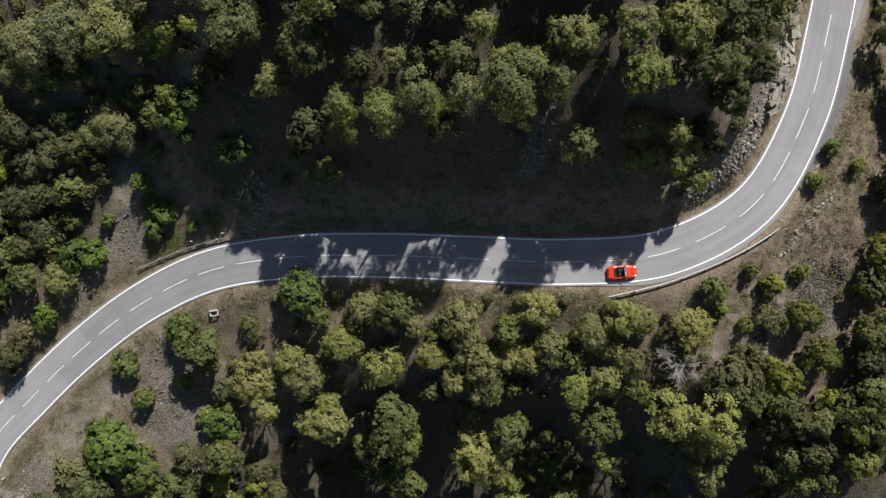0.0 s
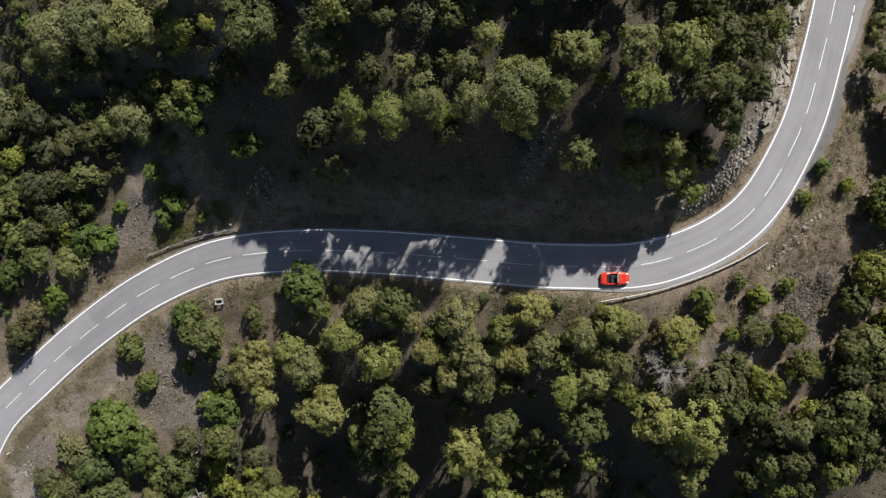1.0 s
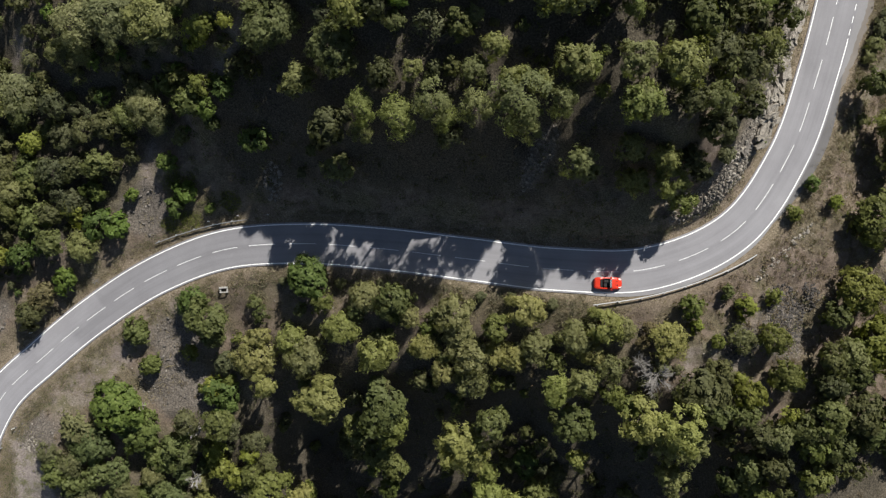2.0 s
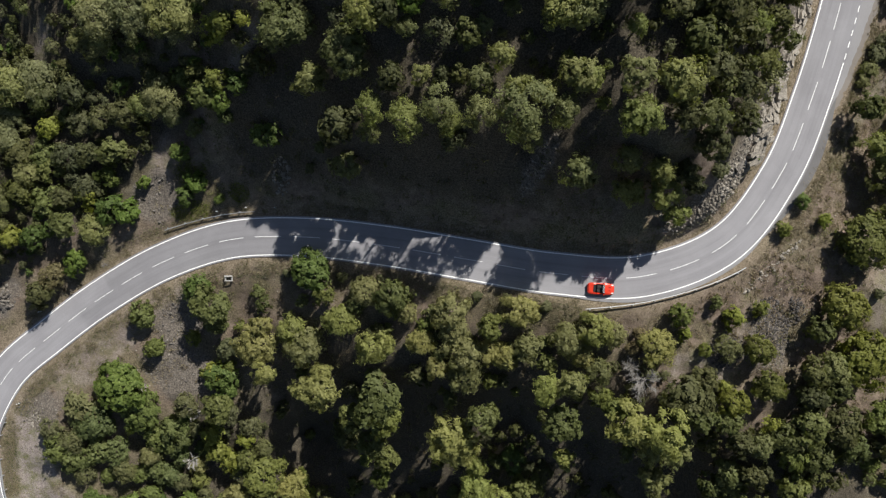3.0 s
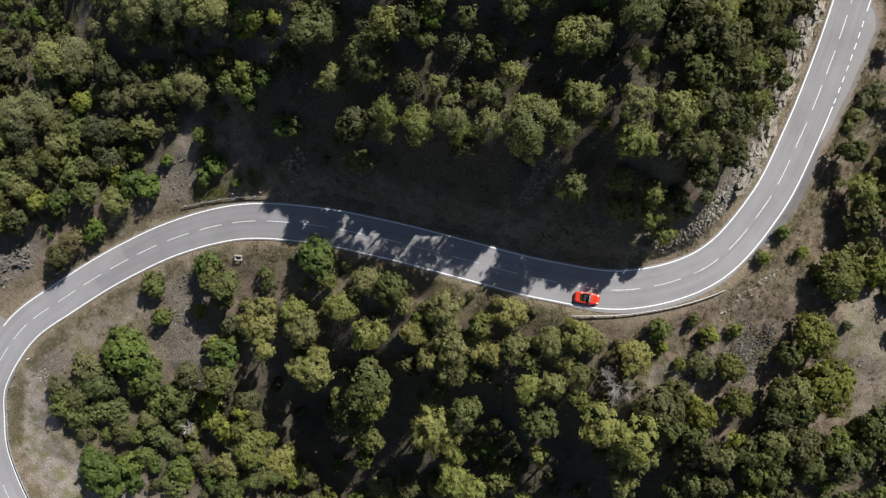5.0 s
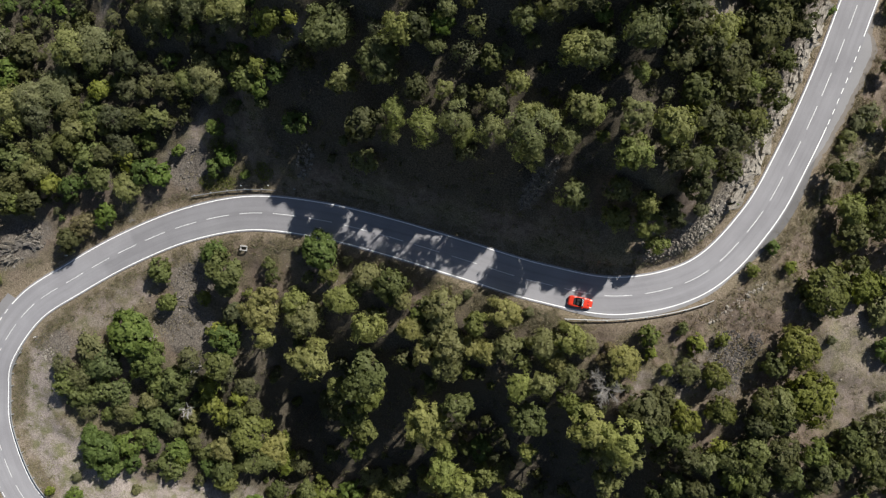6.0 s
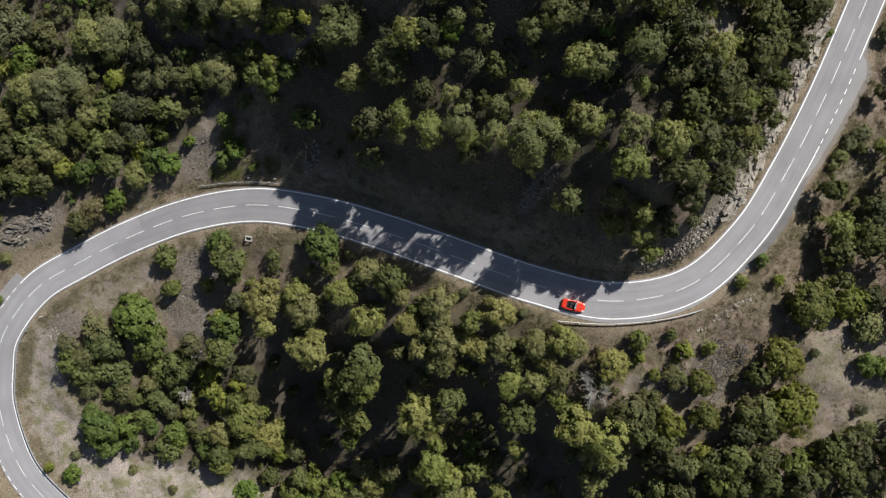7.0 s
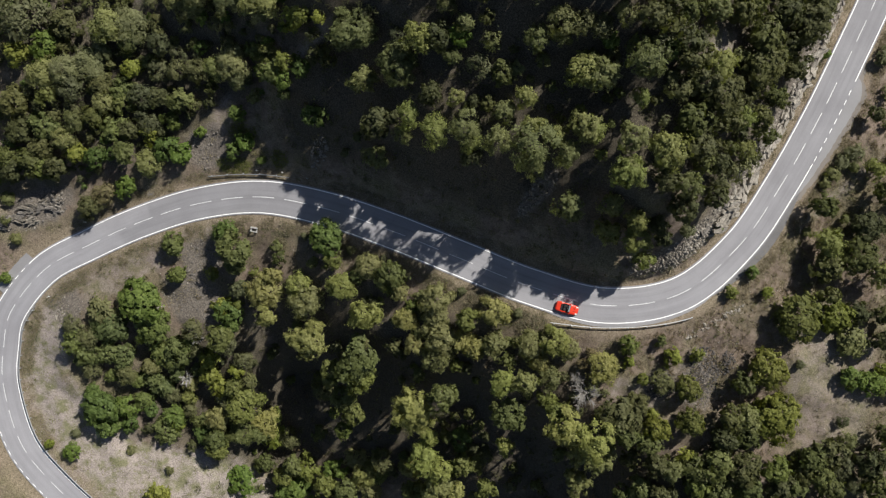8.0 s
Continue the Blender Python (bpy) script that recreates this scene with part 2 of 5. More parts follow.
FALL = np.interp(NUM, [0, 4, 7, 9, 12, 15, 18, 20, 25], [0.08, 0.05, 0.08, 0.16, 0.26, 0.34, 0.26, 0.18, 0.15])
_w = np.random.RandomState(5)
WAVES = [(_w.uniform(-1, 1) * 6.28 / l, _w.uniform(-1, 1) * 6.28 / l, _w.uniform(0, 6.28), 0.022 * l) for l in (40, 30, 22, 17, 13, 10, 8, 6.5, 5, 4, 3.2, 2.6) for _ in range(2)]


# hollows and knolls on the slope above the road: centre, half sizes, height
KNOLLS = [(-16.5, 25.0, 2.5, 3, -1.0), (-16.7, 15.0, 2.6, 2.6, 1.6), (-18.6, -38.5, 6, 6, -4), (-2, -27, 3.5, 4.5, -2), (15.5, -27.5, 5, 5, -4.5), (29.2, -31, 4.5, 6, -4.5), (45.4, -31.5, 3.5, 5, -3), (6.6, 19.5, 2.2, 3.5, 1.8), (10.4, 16.4, 2.0, 2.6, -2.6), (23, 19.5, 3, 3.5, 3), (13.5, 20.5, 3, 4, -2.4), (13, 32, 8, 6, -4.0), (16.3, 16.5, 2.4, 4, 2.4), (-5, 18.5, 7.5, 6, 2.6), (3.2, 18, 2.2, 4.5, 1.2), (25, 15, 4.5, 5.5, -2.4), (32, 11.5, 4.5, 4, -2.8), (29.8, 18.5, 4.5, 4.5, 5), (-42, 20, 4, 5, -2), (-36.5, 18.5, 4, 3.2, 3.0), (-10, 20, 12, 7, 0.6)]


def step01(a, b, v):
    t = np.clip((v - a) / (b - a), 0, 1)
    return t * t * (3 - 2 * t)


def drop(x, y):
    """How far the wooded slope south of the road falls away below its surroundings."""
    return 0.5 * np.clip(-19.5 - y, 0, 19) * step01(-30, -20, x) * step01(56, 44, x)


def ground(x, y):
    """Heights of the ground, and how far to the side of the road each place lies (uphill plus)."""
    x, y = np.atleast_1d(np.asarray(x, float)), np.atleast_1d(np.asarray(y, float))
    z, off = np.empty_like(x), np.empty_like(x)
    s = slice(None, None, 2)
    line, side, half, bank, rise, fall, reach, crest = LINE[s], SIDE[s], HALF[s], BANK[s], RISE[s], FALL[s], REACH[s], CREST[s]
    for a in range(0, len(x), 6000):
        b = slice(a, a + 6000)
        dx, dy = x[b, None] - line[:, 0], y[b, None] - line[:, 1]
        d2 = dx * dx + dy * dy
        lat = dx * side[:, 0] + dy * side[:, 1]
        lat = np.sign(lat) * np.maximum(np.abs(lat), 0.25 * np.sqrt(d2))
        run = np.maximum(lat - half - 3.0, 0)
        up = bank * step01(half + 1.2, half + 3.6, lat) + rise * np.minimum(run, reach) + crest * 50 * np.tanh(np.maximum(run - reach, 0) / 50)
        down = fall * 60 * np.tanh(np.maximum(-lat - half - 1.7, 0) / 60)
        w = 1 / (d2 + 0.6) ** 2.5
        w /= w.sum(1)[:, None]
        near = np.argmin(d2, 1)
        off[b] = np.sign(lat[np.arange(len(near)), near]) * np.sqrt(d2.min(1))
        z[b] = ((line[:, 2] + up - down) * w).sum(1)
    z += 2 * np.exp(-((x + 23) / 9) ** 2 - ((y - 37) / 9) ** 2) + 4 * np.exp(-((x + 31) / 5.5) ** 2 - ((y - 31) / 8) ** 2)
    z += -3.4 * np.exp(-((x + 25) / 4.5) ** 2 - ((y - 26) / 6) ** 2) - 3 * np.exp(-((x + 46) / 5.5) ** 2 - ((y - 17) / 6) ** 2)
    for cx, cy, rx, ry, h in KNOLLS:
        z += h * np.exp(-((x - cx) / rx) ** 2 - ((y - cy) / ry) ** 2)
    z -= drop(x, y)
    far = step01(6, 13, np.abs(off))
    for kx, ky, ph, amp in WAVES:
        z += far * amp * 0.5 * np.sin(kx * x + ky * y + ph)
    return z - 0.1 * step01(3.75, 3.3, np.abs(off)) - 0.05 * step01(6.0, 5.0, np.abs(off)) - 0.02, off


# ---- meshes ----
def sheet(name, verts, faces, mat, smooth=False):
    me = bpy.data.meshes.new(name)
    me.from_pydata([tuple(map(float, v)) for v in verts], [], [tuple(map(int, f)) for f in faces])
    me.materials.append(mat)
    if smooth:
        me.polygons.foreach_set("use_smooth", [True] * len(me.polygons))
    me.update()
    return me


def part(name, bm, mat, parent, label=""):
    """One mesh under a thing or a part; bm is a bmesh or a finished mesh."""
    if isinstance(bm, bmesh.types.BMesh):
        me = bpy.data.meshes.new(name)
        bm.to_mesh(me)
        bm.free()
        me.materials.append(mat)
    else:
        me = bm
    ob = new(name, me)
    ob.parent = parent
    return tagged(ob, label)


def box(bm, x0, x1, y0, y1, z0, z1, bevel=0.0):
    r = bmesh.ops.create_cube(bm, size=1, matrix=Matrix.Translation(((x0 + x1) / 2, (y0 + y1) / 2, (z0 + z1) / 2)) @ Matrix.Diagonal((x1 - x0, y1 - y0, z1 - z0, 1)))
    if bevel:
        edges = list({e for v in r["verts"] for e in v.link_edges})
        bmesh.ops.bevel(bm, geom=edges, offset=bevel, segments=2, affect="EDGES")


def tube(points, radii, sides=7):
    """Verts and faces of a tapered tube through the points."""
    p, verts, faces = [Vector(q) for q in points], [], []
    for i, c in enumerate(p):
        t = (p[min(i + 1, len(p) - 1)] - p[max(i - 1, 0)]).normalized()
        u = t.orthogonal().normalized()
        w = t.cross(u)
        for s in range(sides):
            a = 2 * math.pi * s / sides
            verts.append(c + (u * math.cos(a) + w * math.sin(a)) * radii[i])
    for i in range(len(p) - 1):
        for s in range(sides):
            a, b = i * sides + s, i * sides + (s + 1) % sides
            faces.append((a, b, b + sides, a + sides))
    faces.append(tuple(range((len(p) - 1) * sides, len(p) * sides)))
    return verts, faces


def joined(pieces):
    verts, faces = [], []
    for v, f in pieces:
        faces += [tuple(i + len(verts) for i in q) for q in f]
        verts += list(v)
    return verts, faces


def at_road(num, side=0.0, lift=0.0):
    """A place beside the road: row number along ROAD, metres to the uphill side of its centre."""
    i = np.interp(num, NUM, np.arange(len(NUM)))
    j = int(min(i, len(NUM) - 2))
    f = i - j
    p = LINE[j] * (1 - f) + LINE[j + 1] * f
    n = SIDE[j] * (1 - f) + SIDE[j + 1] * f
    return Vector((p[0] + n[0] * side, p[1] + n[1] * side, p[2] + lift)), Vector((n[1], -n[0], 0)).normalized()


def ribbon(a, b, left, right, lift, thick=0.0, step=0.5):
    """A strip along the road from row a to row b; left and right: metres to the uphill side, numbers or functions of the row."""
    ra, rb = np.interp([a, b], NUM, RUN)
    verts, faces, n = [], [], max(2, int((rb - ra) / step) + 1)
    for r in np.linspace(ra, rb, n):
        k = np.interp(r, RUN, NUM)
        for s in (left, right):
            p, _ = at_road(k, s(k) if callable(s) else s, lift)
            verts.append(p)
    for i in range(n - 1):
        q = 2 * i
        faces.append((q, q + 1, q + 3, q + 2))
    if thick:
        m = len(verts)
        verts += [v - Vector((0, 0, thick)) for v in verts]
        for i in range(n - 1):
            q = 2 * i
            faces += [(q, q + 2, m + q + 2, m + q), (q + 1, m + q + 1, m + q + 3, q + 3)]
        faces += [(0, m, m + 1, 1), (2 * n - 2, 2 * n - 1, m + 2 * n - 1, m + 2 * n - 2)]
    return verts, faces


def half(k):
    return float(np.interp(k, NUM, HALF))


# ---- the ground: one sheet out to the horizon ----
def axis(lo, hi, cell):
    core = np.arange(lo, hi + cell, cell)
    grow = np.cumsum(cell * 1.22 ** np.arange(1, 34))
    grow = grow[grow < 2500]
    return np.concatenate((lo - grow[::-1], core, core[-1] + grow))


def build_ground():
    gx, gy = axis(-100, 100, 0.82), axis(-92, 84, 0.82)
    X, Y = np.meshgrid(gx, gy)
    z, off = ground(X.ravel(), Y.ravel())
    nx, ny = len(gx), len(gy)
    idx = np.arange(nx * ny).reshape(ny, nx)
    faces = np.stack((idx[:-1, :-1], idx[:-1, 1:], idx[1:, 1:], idx[1:, :-1]), -1).reshape(-1, 4)
    me = bpy.data.meshes.new("ground")
    me.vertices.add(nx * ny)
    rough = np.random.RandomState(3).normal(0, 0.05, nx * ny) * step01(5.5, 8, np.abs(off))
    me.vertices.foreach_set("co", np.stack((X.ravel(), Y.ravel(), z + rough), 1).ravel())
    me.loops.add(len(faces) * 4)
    me.loops.foreach_set("vertex_index", faces.ravel())
    me.polygons.add(len(faces))
    me.polygons.foreach_set("loop_start", np.arange(len(faces)) * 4)
    me.polygons.foreach_set("use_smooth", [True] * len(faces))
    me.update(calc_edges=True)
    x, y = X.ravel(), Y.ravel()

    def blob(cx, cy, rx, ry, turn=0.0):
        c, s = math.cos(radians(turn)), math.sin(radians(turn))
        u, v = (x - cx) * c + (y - cy) * s, -(x - cx) * s + (y - cy) * c
        return step01(1.15, 0.8, np.sqrt((u / rx) ** 2 + (v / ry) ** 2) + 0.12 * np.sin(x * 0.9) * np.sin(y * 0.8 + 1) + 0.08 * np.sin(x * 2.1 + y * 1.7))

    field = np.maximum(np.max([blob(*b) for b in FIELDS], 0) * np.where(x > 40, 0.4, 1.0), np.max([0.5 * blob(*b) for b in BARE], 0))
    stones = np.max([blob(*b) for b in STONES], 0)
    up = step01(5.0, 6.2, off) * step01(11, 8.5, off) * step01(34, 41, x) * step01(0, 6, y)
    verge = 0.8 * step01(7.5, 3.8, np.abs(off) + 0.9 * np.sin(x * 0.7) * np.sin(y * 0.9) + 0.5 * np.sin(x * 2.3 + y) * np.sin(y * 1.9))
    cover = np.stack((field, np.maximum(stones, up), verge, np.ones_like(x)), 1)
    at = me.color_attributes.new("cover", "FLOAT_COLOR", "POINT")
    at.data.foreach_set("color", cover.ravel())
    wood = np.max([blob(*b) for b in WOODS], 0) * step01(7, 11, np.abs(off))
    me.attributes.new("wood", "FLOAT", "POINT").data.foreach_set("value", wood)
    me.materials.append(SOIL)
    return tagged(new("ground", me), "dry stony hillside with brown soil and sparse grass", "ground", kind="structure")


# open places: pale dry grass, and stony ground (centre, half sizes, turn)
FIELDS = [(-62, -61, 12, 9, -20), (-50, -67, 16, 8, -20), (-34, -66.5, 19, 8, 0), (-68, -46, 6, 10, 0), (-69, -37, 4, 7, -25), (78, 0, 9, 17, 25), (74, 1, 5, 6, 0), (44, -14, 5, 4, 0)]
# paler trodden slopes and gullies among the brush
BARE = [(-57, -25, 4, 12, -42), (-47, -15, 3, 9, -60), (-32.5, 24.5, 1.0, 7, -38), (-47.5, 6.5, 1.8, 6, -10), (-66, 23, 1.2, 6, -20), (65.5, 34.0, 1.1, 10, -29), (31, 44, 2.2, 3.8, -30), (47.1, -8.6, 2.2, 1.6, 30), (43.9, -13.8, 2.6, 2.2, 0)]
STONES = [(-48, 2, 5, 4, 20), (-42.5, -27, 6.5, 5.5, -25), (-43, -19, 4, 4, 0), (-66, -37, 4, 4, 0), (53, -8, 4, 6, 20), (-77, -20.5, 8, 3.6, 42), (12.3, 13.6, 1.7, 4.5, -18), (46.7, -10.9, 3.2, 3.2, 0)]
# woodland floor: leaf litter coloured dark, to deepen the shade among the trees
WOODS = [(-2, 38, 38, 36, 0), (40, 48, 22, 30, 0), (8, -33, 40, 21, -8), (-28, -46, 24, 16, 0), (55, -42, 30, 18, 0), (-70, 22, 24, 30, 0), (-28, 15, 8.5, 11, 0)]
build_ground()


# ---- the road and what is painted on it ----
def road_mesh(w):
    """The carriageway, with how far across and along it each point lies."""
    cols = np.linspace(-1, 1, 13)
    verts, along, age = [], [], []
    for i in range(len(NUM)):
        e = w(NUM[i])
        for c in cols:
            verts.append((LINE[i, 0] + SIDE[i, 0] * c * e, LINE[i, 1] + SIDE[i, 1] * c * e, LINE[i, 2]))
            along.append((c * e * 1.1, RUN[i] * 0.035, 0))
            seam = 9.55 if c < 0.05 else 10.15
            age.append(float(np.interp(NUM[i], [0, seam - 0.02, seam + 0.02, 12.5, 14, 17, 18.5, 20.5, 25], [1.13, 1.13, 0.95, 0.96, 1.0, 1.06, 1.06, 0.95, 0.95])))
    n = len(cols)
    faces = [(i * n + j, (i + 1) * n + j, (i + 1) * n + j + 1, i * n + j + 1) for i in range(len(NUM) - 1) for j in range(n - 1)]
    for j in (0, n - 1):
        base = len(verts)
        for i in range(len(NUM)):
            x, y, z = verts[i * n + j]
            verts.append((x, y, z - 0.3))
            along.append((0, 0, 0))
            age.append(1.0)
        faces += [(i * n + j, base + i, base + i + 1, (i + 1) * n + j) for i in range(len(NUM) - 1)]
    me = sheet("road", verts, faces, ASPHALT)
    me.attributes.new("age", "FLOAT", "POINT").data.foreach_set("value", age)
    me.attributes.new("along", "FLOAT_VECTOR", "POINT").data.foreach_set("vector", np.array(along, float).ravel())
    return me


def build_road():
    w = lambda k: half(k) + 0.32
    me = road_mesh(w)
    road = tagged(new("road", me), "worn light-grey asphalt mountain road with white lines", "road", kind="structure")
    # edge lines, whole but for the stretches at the lay-by and the side tracks
    for side, spans in ((1, [(2.9, 4.4, 1), (4.4, 7.3, 0), (7.3, 7.85, 1), (7.85, 25, 0)]), (-1, [(0, 20.45, 0), (20.45, 21.75, 1), (21.75, 25, 0)])):
        for a, b, broken in spans:
            if not broken:
                v, f = ribbon(a, b, lambda k: side * half(k) + 0.084, lambda k: side * half(k) - 0.084, 0.008)
                part("edge_line", sheet("edge_line", v, f, PAINT), PAINT, road)
            else:
                ra, rb = np.interp([a, b], NUM, RUN)
                for r in np.arange(ra + 0.5, rb - 0.9, 1.9):
                    ka, kb = np.interp([r, r + 1.0], RUN, NUM)
                    v, f = ribbon(ka, kb, lambda k: side * half(k) + 0.065, lambda k: side * half(k) - 0.065, 0.008)
                    part("short_dash", sheet("short_dash", v, f, PAINT), PAINT, road)
    for k in range(-31, 23):
        mid, step = np.interp(k, *DASHES), np.interp(k + 0.5, *DASHES) - np.interp(k - 0.5, *DASHES)
        ka, kb = np.interp([mid - 0.34 * step, mid + 0.34 * step], RUN, NUM)
        v, f = ribbon(ka, kb, 0.06, -0.06, 0.008)
        part("centre_dash", sheet("centre_dash", v, f, FADED), FADED, road)
    return road


# the dashes along the centre: number, and metres along the road
DASHES = ([-31, -23, -21, -16, -13, -9, -5, -1, 3, 7, 11, 15, 23], [24.1, 60.1, 71.6, 99.7, 116.4, 140.0, 165.2, 191.6, 218.8, 246.8, 273.8, 298.5, 348.1])
build_road()


def lay_by_width(k):
    return 0.02 + (2.2 * min(1, (21.85 - k) / 0.3) ** 0.7 * ((k - 19.9) / 1.95) ** 0.7 + 0.1 * math.sin(k * 31) * math.sin(k * 17 + 1) + 0.05 * math.sin(k * 83)) * min(1, (k - 19.9) * 6, (21.85 - k) * 12)


def build_aprons():
    # a dusty gravel edge along the lay-by
    v, f = ribbon(19.6, 22.0, lambda k: -half(k) - 0.3, lambda k: -half(k) - 0.34 - (lay_by_width(min(max(k, 19.9), 21.85)) + 0.8 + 0.15 * math.sin(k * 23) + 0.1 * math.sin(k * 61 + 2) + 0.06 * math.sin(k * 140)) * min(1, (k - 19.6) * 3, (22.0 - k) * 7) ** 0.6, -0.012, 0.2)
    tagged(new("gravel_edge", sheet("gravel_edge", v, f, GRAVEL)), "dusty brown gravel edge along the lay-by", "gravel", kind="structure")
    v, f = ribbon(16.3, 18.3, lambda k: -half(k) - 0.3, lambda k: -half(k) - 0.32 - 0.45 * math.sin(math.pi * (k - 16.3) / 2.0) ** 0.6, -0.006, 0.2)
    tagged(new("paved_margin", sheet("paved_margin", v, f, LAYBY)), "paved margin between the edge line and the guard rail", "road margin", kind="structure")
    v, f = ribbon(18.3, 20.2, lambda k: -half(k) - 0.3, lambda k: -half(k) - 0.32 - 1.4 * math.sin(math.pi * (k - 18.3) / 1.9), -0.008, 0.2)
    tagged(new("road_shoulder", sheet("road_shoulder", v, f, SHOULDER)), "strip of old dark asphalt along the outer bend", "road shoulder", kind="structure")
    v, f = ribbon(19.9, 21.85, lambda k: -half(k) - 0.3, lambda k: -half(k) - 0.32 - lay_by_width(k), -0.003, 0.2)
    tagged(new("lay_by", sheet("lay_by", v, f, LAYBY)), "grey gravel lay-by beside the road", "lay-by", kind="structure")
    v, f = ribbon(7.2, 7.95, lambda k: half(k) + 0.32 + 9.0 * math.sin(math.pi * ((k - 7.2) / 0.75)) ** 0.5, lambda k: half(k) + 0.3, 0.03, 0.2)
    tagged(new("side_track", sheet("side_track", v, f, LAYBY)), "grey side track joining the road at the hairpin", "track", kind="structure")


build_aprons()


# ---- guard rails ----
def guard_rail(a, b, side, mat, label, high=0.62):
    """A steel beam of W section on posts, following the road from row a to row b."""
    root = tagged(new("guard_rail"), label, "guard rail", group="guard rails along the road")
    base, _ = at_road((a + b) / 2, side(0.5))
    root.location = base
    ra, rb = np.interp([a, b], NUM, RUN)
    n = int((rb - ra) / 0.6) + 1
    section = [(-0.02, -0.16), (0.06, -0.11), (0.06, -0.05), (-0.01, 0.0), (0.06, 0.05), (0.06, 0.11), (-0.02, 0.16), (-0.06, 0.16), (-0.06, -0.16)]
    verts, faces, m = [], [], len(section)
    rows = []
    for i in range(n + 1):
        u = i / n
        k = np.interp(ra + (rb - ra) * u, RUN, NUM)
        p, t = at_road(k, side(u))
        g = float(ground(p.x, p.y)[0][0])
        rows.append((p, t, g))
        c = Vector((p.x, p.y, max(g, p.z - 0.3) + high)) - base
        out = Vector((-t.y, t.x, 0)) * (-1 if side(u) > 0 else 1)
        verts += [c + out * o * 0.85 + Vector((0, 0, h * 0.9)) for o, h in section]
    for i in range(n):
        for s in range(m):
            p0, p1 = i * m + s, i * m + (s + 1) % m
            faces.append((p0, p1, p1 + m, p0 + m))
    faces += [tuple(range(m)), tuple(range(n * m, n * m + m))]
    part("beam", sheet("beam", verts, faces, mat), mat, root)
    for i in range(1, n, 5):
        p, t, g = rows[i]
        out = Vector((-t.y, t.x, 0)) * (-1 if side(0.5) > 0 else 1)
        bm = bmesh.new()
        box(bm, -0.06, 0.06, -0.08, 0.08, -0.4, max(g, p.z - 0.3) - g + high + 0.15, 0.01)
        post = part("post", bm, mat, root)
        post.location = Vector((p.x, p.y, g)) - base - out * 0.15
    return root


guard_rail(16.38, 18.0, lambda u: -3.95 - (1.15 if u < 0.5 else 0.8) * (2 * u - 1) ** 2, STEEL, "light galvanised steel guard rail on the outer bend")
guard_rail(11.2, 12.35, lambda u: 4.15 + 0.5 * (1 - u) ** 2, STEEL, "low grey steel guard rail above the road")
guard_rail(2.0, 7.4, lambda u: -3.7, STEEL, "long galvanised steel guard rail inside the hairpin")


